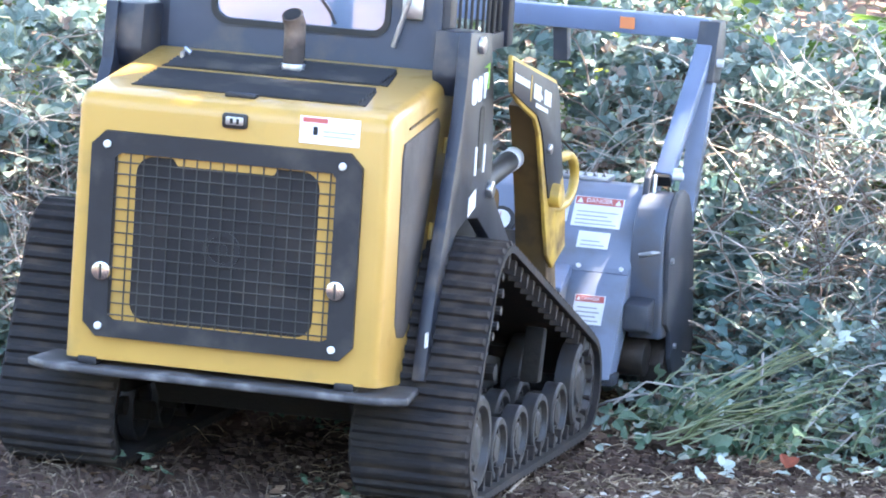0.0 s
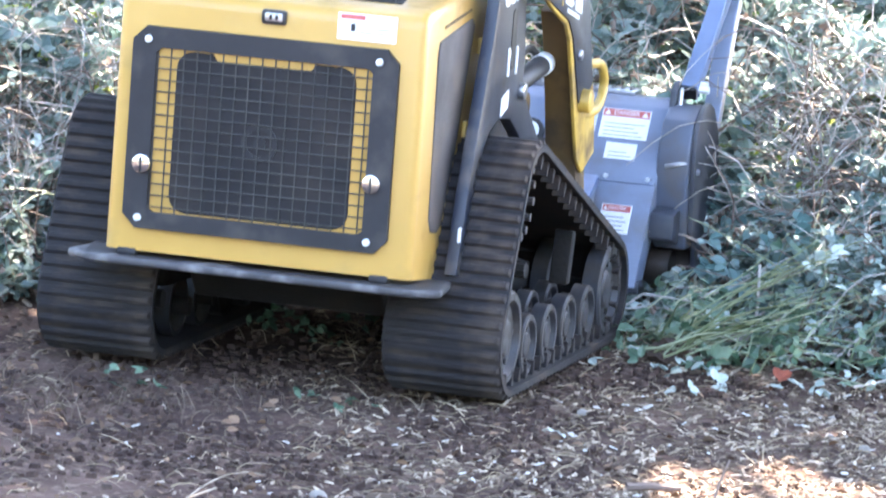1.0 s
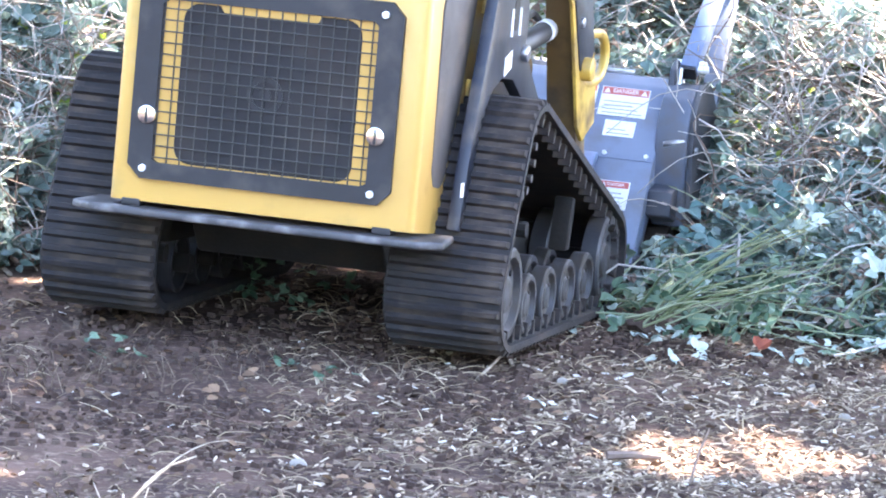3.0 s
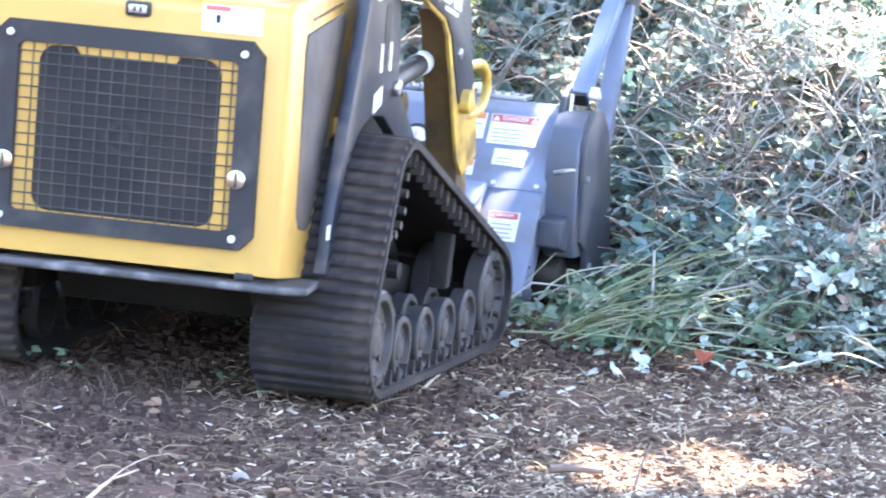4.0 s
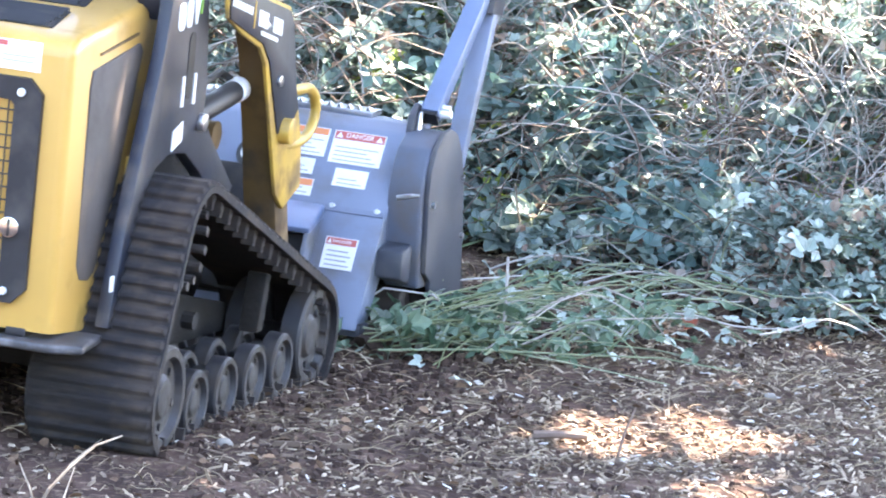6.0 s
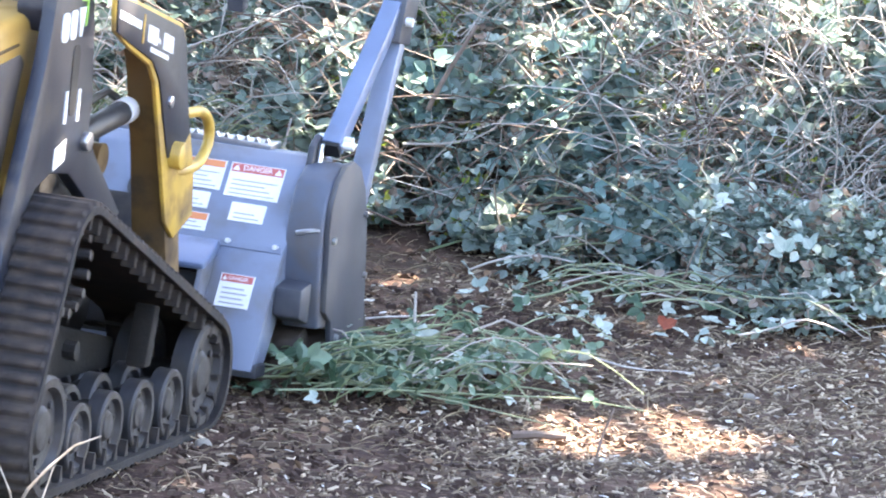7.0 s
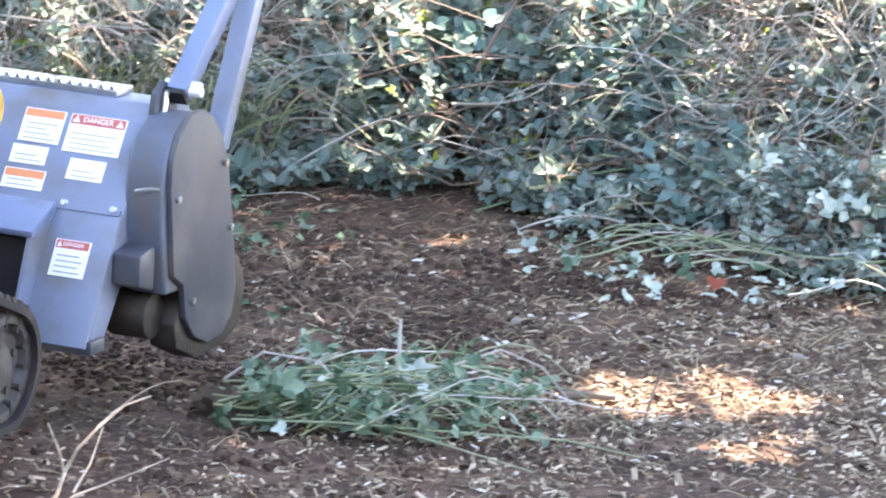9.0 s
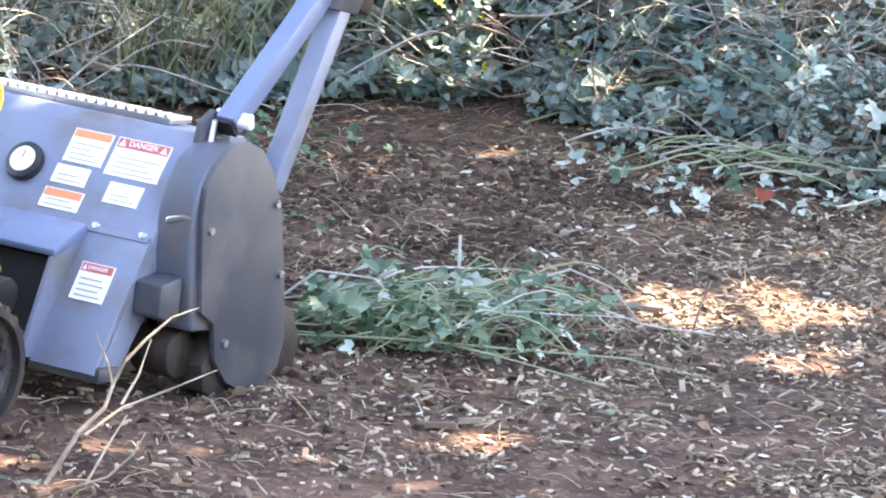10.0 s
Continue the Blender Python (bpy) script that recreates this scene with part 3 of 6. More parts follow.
        part("hydraulic_hose", tube([(s * 0.60, -0.28, 1.07), (s * 0.60, 0.0, 1.13), (s * 0.60, 0.16, 1.15), (s * 0.60, 0.26, 1.12)], 0.013, 8), M_RUBBER_HOSE, loader)
        part("cross_link", cyl((s * 0.44, 0.20, 0.93), (s * 0.595, 0.20, 0.93), 0.05, 16), M_WEB, loader)
    part("quick_coupler", prism([(0.86, 0.30), (0.98, 0.28), (1.12, 0.68), (1.04, 0.72)], -0.50, 0.50, "x", 0.01), M_BLACK, loader, "black quick coupler plate")
    part("tilt_link", beam((0.0, 0.70, 0.9), (0.0, 1.10, 0.60), 0.5, 0.06), M_BLACK, loader)


build_chassis()


def build_cab():
    part("cab_roof", box(-0.54, 0.54, -0.36, 0.60, 2.05, 2.11, 0.025), M_CAB, loader, "grey cab roof")
    win = round_rect(-0.335, 0.305, 1.555, 1.98, 0.06, 6)
    cx, cz = -0.015, 1.765
    hull = []
    for px, pz in win:                                   # the wall's edge, seen from the window's middle
        dx, dz = px - cx, pz - cz
        k = min((0.50 - cx if dx > 0 else 0.50 + cx) / max(1e-6, abs(dx)), (2.05 - cz if dz > 0 else cz - 1.40) / max(1e-6, abs(dz)))
        hull.append((cx + dx * k, cz + dz * k))
    part("cab_rear_wall", ring_prism(hull, win, -0.34, -0.30), M_CAB, loader, "grey cab back wall")
    gasket = round_rect(-0.325, 0.295, 1.567, 1.97, 0.05, 6)
    w = part("rear_window", ring_prism(round_rect(-0.345, 0.315, 1.545, 1.99, 0.065, 6), gasket, -0.348, -0.335), M_RUBBER_HOSE, loader, "black rubber window gasket")
    pane = part("pane", prism(gasket, -0.332, -0.326, "y"), M_GLASS, w, "bright reflecting glass")
    pane.visible_shadow = False
    for s in (-1, 1):
        part("cab_post", box(s * 0.44, s * 0.53, -0.33, -0.24, 1.40, 2.06, 0.012), M_TOWER, loader)
        part("cab_post", box(s * 0.44, s * 0.53, 0.48, 0.56, 1.46, 2.06, 0.012), M_TOWER, loader)
        bars = part("side_screen", box(s * 0.495, s * 0.515, -0.26, 0.50, 1.46, 1.52, 0.003), M_TOWER, loader)
        for i in range(9):
            yy = -0.2 + i * 0.08
            part("screen_bar", cyl((s * 0.506, yy, 1.51), (s * 0.506, yy, 2.05), 0.006, 6), M_WIRE, bars)
    part("work_light", box(0.36, 0.44, -0.37, -0.345, 1.62, 1.70, 0.01), M_STEEL, loader)
    part("cab_hose", tube([(0.335, -0.36, 1.52), (0.36, -0.37, 1.60), (0.39, -0.37, 1.70), (0.40, -0.36, 1.86)], 0.010, 8), M_STEEL, loader)
    part("wiper_arm", tube([(0.05, -0.36, 1.68), (0.10, -0.36, 1.62), (0.12, -0.36, 1.58)], 0.006, 6), M_BLACK, loader)
    part("seat_back", box(-0.25, 0.25, 0.10, 0.22, 1.0, 1.75, 0.05), M_BLACK, loader)


build_cab()


# ---- tracks ----
WHEELS = [("rear_idler", -0.735, 0.215, 0.170), ("front_idler", 0.735, 0.205, 0.172),
          ("bogie_wheel", -0.42, 0.148, 0.112), ("bogie_wheel", -0.13, 0.148, 0.112), ("bogie_wheel", 0.155, 0.148, 0.112), ("bogie_wheel", 0.435, 0.148, 0.112)]
SPROCKET = (-0.545, 0.695, 0.165)


def belt_path():
    """The belt's middle line, as points in (y, z), round three circles and along the ground."""
    circ = [(0.735, 0.205, 0.180), (SPROCKET[0], SPROCKET[1], 0.178), (-0.735, 0.215, 0.190)]     # front, top, rear
    pts = []
    for i in range(3):
        (ay, az, ar), (by, bz, br), (cy, cz, cr) = circ[i - 1], circ[i], circ[(i + 1) % 3]

        def normal(p, q):
            d = Vector((q[0] - p[0], q[1] - p[1]))
            ln = d.length
            base = math.atan2(d.y, d.x) - math.pi / 2
            return base + math.asin(max(-1, min(1, (q[2] - p[2]) / ln)))
        a0, a1 = normal(circ[i - 1], circ[i]), normal(circ[i], circ[(i + 1) % 3])
        while a1 < a0:
            a1 += 2 * math.pi
        k = 14
        for j in range(k + 1):
            a = a0 + (a1 - a0) * j / k
            pts.append((by + br * math.cos(a), bz + br * math.sin(a)))
    return pts


BELT = belt_path()
BELT_LEN = [0.0]
for p, q in zip(BELT, BELT[1:] + BELT[:1]):
    BELT_LEN.append(BELT_LEN[-1] + math.hypot(q[0] - p[0], q[1] - p[1]))
LOOP = BELT_LEN[-1]


def on_belt(s):
    """Place and outward angle at the distance s along the belt."""
    s %= LOOP
    i = min(len(BELT) - 1, int(np.searchsorted(BELT_LEN, s, side="right")) - 1)
    p, q = BELT[i], BELT[(i + 1) % len(BELT)]
    k = (s - BELT_LEN[i]) / max(1e-9, BELT_LEN[i + 1] - BELT_LEN[i])
    ang = math.atan2(q[1] - p[1], q[0] - p[0])
    return p[0] + (q[0] - p[0]) * k, p[1] + (q[1] - p[1]) * k, ang


def wheel_mesh(r, w):
    """A dished wheel with rim, hub and bolts, axle along x, facing +x."""
    bm = bmesh.new()
    prof = [(-w, r * 0.86), (-w, r), (w * 0.75, r), (w, r * 0.95), (w, r * 0.80), (w * 0.35, r * 0.72), (w * 0.25, r * 0.45), (w * 0.7, r * 0.36), (w * 0.8, r * 0.20), (w * 0.8, 0.001)]
    seg = 30
    rings = [[bm.verts.new((x, q * math.cos(2 * math.pi * k / seg), q * math.sin(2 * math.pi * k / seg))) for k in range(seg)] for x, q in prof]
    for a, b in zip(rings, rings[1:]):
        for k in range(seg):
            bm.faces.new((a[k], a[(k + 1) % seg], b[(k + 1) % seg], b[k]))
    for k in range(5):
        a = 2 * math.pi * k / 5
        cyl((w * 0.3, r * 0.56 * math.cos(a), r * 0.56 * math.sin(a)), (w * 0.55, r * 0.56 * math.cos(a), r * 0.56 * math.sin(a)), r * 0.075, 8, bm=bm)
    return bm


SPIN, LUGS = [], []
N_LUG = 92


def build_track(s):
    x0, x1 = s * 0.425, s * 0.858
    # belt
    bm = bmesh.new()
    rings = []
    for i, (y, z) in enumerate(BELT):
        p, q = BELT[i - 1], BELT[(i + 1) % len(BELT)]
        d = Vector((q[0] - p[0], q[1] - p[1])).normalized()
        ny, nz = d.y, -d.x
        rings.append([bm.verts.new((x, y + ny * k, z + nz * k)) for x, k in ((x0, -0.012), (x1, -0.012), (x1, 0.012), (x0, 0.012))])
    for a, b in zip(rings, rings[1:] + rings[:1]):
        for k in range(4):
            bm.faces.new((a[k], a[(k + 1) % 4], b[(k + 1) % 4], b[k]))
    belt = part("rubber_track", bm, M_RUBBER, loader, "mud-caked black rubber track")
    # tread bars, one mesh for all
    lug_bm = prism([(-0.015, 0.0), (-0.009, 0.018), (0.009, 0.018), (0.015, 0.0)], -0.212, 0.212, "x")
    for v in lug_bm.verts:
        if abs(v.co.x) > 0.2 and v.co.z > 0.01:
            v.co.x *= 0.96
    me = mesh_of(lug_bm, "tread_bar", M_RUBBER)
    inner = mesh_of(prism([(-0.017, 0.0), (-0.009, -0.030), (-0.006, -0.052), (0.006, -0.052), (0.009, -0.030), (0.017, 0.0)], -0.022, 0.022, "x"), "drive_lug", M_RUBBER)
    for i in range(N_LUG):
        ob = new("tread_bar", me)
        ob.parent = belt
        LUGS.append((ob, (x0 + x1) / 2, i * LOOP / N_LUG, 0.011))
        if i % 2 == 0:
            ob = new("drive_lug", inner)
            ob.parent = belt
            LUGS.append((ob, s * 0.815, i * LOOP / N_LUG, -0.011))
    for name, y, z, r in WHEELS:
        w = 0.035 if r > 0.15 else 0.028
        me = mesh_of(wheel_mesh(r, w), name, M_WHEEL)
        for xx in ((0.80, 0.60) if r > 0.15 else (0.80, 0.66, 0.52)):
            ob = new(name, me)
            ob.parent = loader
            SPIN.append((ob, s * xx, y, z, r, s))
        part("axle", cyl((s * 0.45, y, z), (s * 0.82, y, z), 0.035, 12), M_SHADED_MUD, loader)
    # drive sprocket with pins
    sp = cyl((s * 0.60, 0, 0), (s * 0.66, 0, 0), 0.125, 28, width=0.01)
    ob = new("drive_sprocket", mesh_of(sp, "drive_sprocket", M_SHADED_MUD))
    ob.parent = loader
    for k in range(15):
        a = 2 * math.pi * k / 15
        part("sprocket_pin", cyl((s * 0.62, 0.146 * math.cos(a), 0.146 * math.sin(a)), (s * 0.80, 0.146 * math.cos(a), 0.146 * math.sin(a)), 0.016, 8), M_WHEEL, ob)
    SPIN.append((ob, 0.0, SPROCKET[0], SPROCKET[1], 0.178, 1))
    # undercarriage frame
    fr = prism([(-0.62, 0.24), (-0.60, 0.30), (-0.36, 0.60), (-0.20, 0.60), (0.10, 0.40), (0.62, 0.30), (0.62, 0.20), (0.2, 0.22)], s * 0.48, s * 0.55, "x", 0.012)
    part("track_frame", fr, M_SHADED_MUD, loader, "mud-covered undercarriage frame, coloured near black for shade")
    part("bogie_beam", box(s * 0.56, s * 0.64, -0.45, 0.47, 0.15, 0.21, 0.012), M_SHADED_MUD, loader)
    part("bogie_beam", box(s * 0.72, s * 0.79, -0.42, -0.13, 0.17, 0.225, 0.012), M_SHADED_MUD, loader)
    part("bogie_beam", box(s * 0.72, s * 0.79, 0.155, 0.435, 0.17, 0.225, 0.012), M_SHADED_MUD, loader)
    part("tension_strut", prism([(0.30, 0.27), (0.36, 0.27), (0.40, 0.46), (0.35, 0.47)], s * 0.70, s * 0.77, "x", 0.008), M_SHADED_MUD, loader)
    part("stop_boss", cyl((s * 0.76, -0.44, 0.42), (s * 0.80, -0.44, 0.42), 0.03, 8), M_SHADED_MUD, loader)


for side in (-1, 1):
    build_track(side)


# ---- mulching head: carried on the loader's coupler ----
head = empty("mulching_head", "blue-grey forestry mulching head with warning stickers on the loader's coupler", "mulcher")


def build_head():
    body = [(1.42, 0.13), (1.615, 0.50), (1.80, 0.785), (1.86, 0.815), (2.06, 0.80), (2.16, 0.66), (2.10, 0.55), (1.72, 0.40), (1.52, 0.12)]
    part("housing", prism(body, -0.775, 0.775, "x", 0.010), M_BLUE, head, "blue-grey painted steel housing")
    # lower panel, proud of the seam
    for a, b in ((0.545, 0.775), (-0.775, -0.545)):
        part("rear_panel", prism([(1.385, 0.125), (1.40, 0.12), (1.625, 0.495), (1.605, 0.505)], a, b, "x", 0.004), M_BLUE, head)
        for bx in (a + 0.03, b - 0.03):
            part("bolt", cyl((bx, 1.60, 0.525), (bx, 1.622, 0.518), 0.009, 10), M_WHITE_METAL, head)
    part("seam_strip", prism([(1.608, 0.497), (1.600, 0.505), (1.612, 0.522), (1.620, 0.515)], -0.77, 0.77, "x"), M_BLUE, head)
    # motor bay between the panels
    part("motor_hood", prism([(1.45, 0.43), (1.44, 0.455), (1.60, 0.525), (1.62, 0.48)], 0.16, 0.552, "x", 0.010), M_BLUE_BAR, head, "light blue motor cover")
    # near-black block that stands for the shade in the open bay
    part("motor_bay", prism([(1.44, 0.15), (1.48, 0.42), (1.60, 0.47), (1.50, 0.13)], -0.53, 0.535, "x"), M_INK_AND_SHADE, head)
    part("bay_cheek", prism([(1.34, 0.14), (1.45, 0.44), (1.46, 0.455), (1.62, 0.50), (1.42, 0.13)], 0.53, 0.548, "x", 0.004), M_BLUE, head)
    part("hydraulic_motor", cyl((0.30, 1.36, 0.30), (0.46, 1.36, 0.30), 0.06, 16, width=0.01), M_BLACK, head)
    for k in range(3):
        z = 0.40 - 0.05 * k
        part("hose", tube([(0.44, 1.24, z), (0.48, 1.20, z - 0.06), (0.50, 1.22, z - 0.14), (0.49, 1.30, z - 0.20)], 0.013, 8), M_RUBBER_HOSE, head)
    part("hose_fitting", cyl((0.455, 1.27, 0.40), (0.49, 1.25, 0.40), 0.016, 8), M_ARM, head)
    part("mount_frame", prism([(1.02, 0.26), (1.14, 0.24), (1.26, 0.66), (1.14, 0.70)], -0.55, 0.45, "x", 0.01), M_BLACK, head)
    part("lower_lip", box(0.53, 0.79, 1.40, 1.50, 0.10, 0.145, 0.006), M_PLATE, head)

    # the sloping back above the seam carries the stickers
    o = Vector((0, 1.615, 0.50))
    u = (Vector((0, 1.80, 0.785)) - o).normalized()
    nrm = Vector((0, -u.z, u.y))
    base = Matrix(((1, u.x, nrm.x, o.x), (0, u.y, nrm.y, o.y), (0, u.z, nrm.z, o.z), (0, 0, 0, 1)))

    def on_back(bm, lift=0.0):
        bmesh.ops.transform(bm, matrix=base @ Matrix.Translation((0, 0, lift)), verts=bm.verts)
        return bm
    for x0, x1, v0, v1, band, txt in ((0.505, 0.700, 0.190, 0.318, M_RED, "DANGER"), (0.345, 0.487, 0.205, 0.318, M_ORANGE, ""),
                                      (0.545, 0.670, 0.100, 0.170, None, ""), (0.338, 0.462, 0.130, 0.192, None, ""), (0.335, 0.478, 0.045, 0.112, M_ORANGE, "")):
        st = part("warning_sticker", on_back(box(x0, x1, v0, v1, 0.0, 0.003)), M_STICKER, head, "white warning sticker")
        if band:
            t = 0.034 if band is M_RED else 0.028
            part("sticker_band", on_back(box(x0 + 0.004, x1 - 0.004, v1 - t, v1 - 0.003, 0.003, 0.0042)), band, st)
        lines = int((v1 - v0 - 0.045) / 0.017)
        for k in range(max(2, lines)):
            vv = v0 + 0.010 + 0.017 * k
            part("print_line", on_back(box(x0 + 0.016, x1 - 0.016 - 0.02 * ((k * 7) % 3), vv, vv + 0.004, 0.003, 0.0040)), M_INK, st)
        if txt:
            words("sticker_word", txt, 0.026, M_STICKER, st, base @ Matrix.Translation(((x0 + x1) / 2, v1 - 0.018, 0.0048)))
            for sx in (x0 + 0.022, x1 - 0.022):
                part("warning_sign", on_back(prism([(sx - 0.013, v1 - 0.029), (sx + 0.013, v1 - 0.029), (sx, v1 - 0.007)], 0.0042, 0.0052, "z")), M_STICKER, st)
    # sticker on the lower panel
    o2 = Vector((0, 1.393, 0.125))
    u2 = (Vector((0, 1.605, 0.505)) - o2).normalized()
    n2 = Vector((0, -u2.z, u2.y))
    base2 = Matrix(((1, u2.x, n2.x, o2.x), (0, u2.y, n2.y, o2.y), (0, u2.z, n2.z, o2.z), (0, 0, 0, 1)))

    def on_low(bm):
        bmesh.ops.transform(bm, matrix=base2, verts=bm.verts)
        return bm
    st = part("warning_sticker", on_low(box(0.585, 0.705, 0.215, 0.335, 0.002, 0.007)), M_STICKER, head, "white warning sticker with a red heading")
    part("sticker_band", on_low(box(0.589, 0.701, 0.306, 0.332, 0.007, 0.0082)), M_RED, st)
    words("sticker_word", "DANGER", 0.018, M_STICKER, st, base2 @ Matrix.Translation((0.648, 0.319, 0.0086)))
    part("warning_sign", on_low(prism([(0.593, 0.310), (0.609, 0.310), (0.601, 0.328)], 0.0082, 0.0092, "z")), M_STICKER, st)
    for k in range(4):
        part("print_line", on_low(box(0.600, 0.690 - 0.012 * (k % 2), 0.226 + 0.018 * k, 0.231 + 0.018 * k, 0.007, 0.008)), M_INK, st)
    # gauge
    g = part("pressure_gauge", on_back(cyl((0.232, 0.170, 0.0), (0.232, 0.170, 0.03), 0.062, 28, width=0.006)), M_GAUGE, head, "round gauge with a white face")
    part("gauge_face", on_back(cyl((0.232, 0.170, 0.030), (0.232, 0.170, 0.034), 0.042, 24)), M_STICKER, g)
    part("gauge_needle", on_back(box(0.230, 0.234, 0.170, 0.200, 0.034, 0.036)), M_RED, g)
    # pierced step on the top
    tread = part("top_step", box(-0.30, 0.60, 1.90, 2.02, 0.812, 0.832, 0.004), M_STEEL, head, "serrated steel step")
    for k in range(24):
        x = -0.28 + k * 0.037
        part("step_tooth", prism([(x, 0.832), (x + 0.018, 0.832), (x + 0.009, 0.848)], 1.905, 1.93, "y"), M_STEEL, tread)

    # ends: rounded drum casing, flat end plate, skid, bearing
    for s in (-1, 1):
        casing = [(1.70, 0.25), (1.645, 0.48), (1.645, 0.61), (1.665, 0.69), (1.71, 0.755), (1.79, 0.80), (1.87, 0.808), (1.95, 0.775), (2.015, 0.70), (2.07, 0.61), (2.12, 0.42), (2.14, 0.30), (1.95, 0.24)]
        part("drum_casing", prism(casing, s * 0.765, s * 0.895, "x", 0.012, segs=3), M_CASING, head, "rounded grey-blue drum casing")
        plate = [(1.87, 0.818), (1.79, 0.81), (1.71, 0.755), (1.67, 0.685), (1.665, 0.60), (1.69, 0.45), (1.715, 0.31), (1.785, 0.272), (1.812, 0.16), (1.885, 0.085), (1.985, 0.048), (2.09, 0.055), (2.16, 0.11), (2.182, 0.20), (2.135, 0.42), (2.08, 0.62), (2.025, 0.715), (1.95, 0.79)]
        part("end_plate", prism(plate, s * 0.895, s * 0.915, "x", 0.004), M_PLATE, head, "scuffed flat end plate")
        for py, pz in ((2.05, 0.62), (1.71, 0.56), (1.85, 0.21), (2.11, 0.40)):
            part("bolt", cyl((s * 0.913, py, pz), (s * 0.926, py, pz), 0.012, 10), M_STEEL, head)
        part("skid_box", prism([(1.55, 0.30), (1.55, 0.40), (1.66, 0.42), (1.66, 0.27)], s * 0.775, s * 0.875, "x", 0.012), M_PLATE, head, "bolted side block")
        part("skid_shoe", prism([(1.80, 0.06), (1.78, 0.14), (1.90, 0.28), (2.10, 0.32), (2.24, 0.28), (2.30, 0.18), (2.27, 0.05), (2.14, 0.005), (1.95, 0.0)], s * 0.80, s * 0.893, "x", 0.006), M_DRUM, head, "worn dark skid shoe")
        part("casing_clip", beam((s * 0.80, 1.655, 0.575), (s * 0.885, 1.66, 0.60), 0.02, 0.03, 0.004), M_STEEL, head)
        part("bearing", cyl((s * 0.70, 1.74, 0.17), (s * 0.84, 1.74, 0.17), 0.075, 18, width=0.01), M_DRUM, head)
        part("lifting_hook", tube([(s * 0.80, 1.83, 0.80), (s * 0.80, 1.84, 0.86), (s * 0.80, 1.88, 0.87), (s * 0.80, 1.90, 0.82)], 0.011, 8), M_STEEL, head)
        part("hinge_bracket", prism([(1.77, 0.72), (1.80, 0.86), (1.86, 0.895), (1.94, 0.86), (1.97, 0.72)], s * 0.765, s * 0.788, "x", 0.004), M_PLATE, head)
        part("hinge_pin", cyl((s * 0.755, 1.89, 0.865), (s * 0.90, 1.89, 0.865), 0.016, 12, width=0.002), M_WHITE_METAL, head)
    # rotor with teeth
    drum = part("rotor", cyl((-0.76, 1.93, 0.27), (0.76, 1.93, 0.27), 0.15, 28), M_DRUM, head, "rusty toothed rotor")
    rnd = random.Random(5)
    for k in range(40):
        a, x = k * 2.4, -0.72 + 1.44 * k / 39
        c = Vector((x, 1.93 + 0.17 * math.cos(a), 0.27 + 0.17 * math.sin(a)))
        part("tooth", box(c.x - 0.02, c.x + 0.02, c.y - 0.022, c.y + 0.022, c.z - 0.022, c.z + 0.022, 0.005), M_STEEL, drum)
    # push bar
    for s in (-1, 1):
        f, t = Vector((s * 0.825, 1.875, 0.855)), Vector((s * 0.855, 2.375, 1.355))
        leg = part("push_bar_leg", beam(f, t, 0.068, 0.066), M_BLUE_BAR, head, "blue square steel tube")
        part("rear_brace", beam((s * 0.875, 2.06, 0.66), (s * 0.865, 2.35, 1.22), 0.07, 0.06), M_BLUE, head, "blue-grey steel brace")
        part("gusset", prism([(2.27, 1.20), (2.34, 1.43), (2.44, 1.43), (2.47, 1.33), (2.40, 1.18)], s * 0.82, s * 0.905, "x", 0.006), M_PLATE, head)
        part("bar_hook", prism([(2.40, 1.34), (2.46, 1.38), (2.58, 1.20), (2.55, 1.16), (2.46, 1.20)], s * 0.80, s * 0.845, "x", 0.006), M_DRUM, head, "worn rusty bar hook")
        part("bolt", cyl((s * 0.80, 2.33, 1.27), (s * 0.93, 2.33, 1.27), 0.016, 10), M_WHITE_METAL, head)
        part("bolt", cyl((s * 0.77, 1.90, 0.88), (s * 0.89, 1.90, 0.88), 0.016, 10), M_WHITE_METAL, head)
        # near-black cap painted in for the shade of the open tube
        part("leg_end", beam(f + Vector((0, -0.012, -0.012)), f + Vector((0, -0.002, -0.002)), 0.06, 0.06, 0.0), M_INK_AND_SHADE, leg)
    bar = part("push_bar", beam((-0.86, 2.385, 1.395), (0.86, 2.385, 1.395), 0.085, 0.085, 0.008, side=(0, 1, 0)), M_BLUE_BAR, head, "blue square push bar")
    part("bar_sticker", box(0.50, 0.56, 2.338, 2.3415, 1.372, 1.418), M_ORANGE, bar, "orange sticker")
    part("bar_stub", beam((0.25, 2.40, 1.36), (0.25, 2.44, 1.22), 0.06, 0.06), M_PLATE, bar)


build_head()


# ---- plants ----
LEAFLET = [(0.0, 0.0), (0.30, 0.22), (0.36, 0.52), (0.20, 0.82), (0.0, 1.0), (-0.20, 0.82), (-0.36, 0.52), (-0.30, 0.22)]


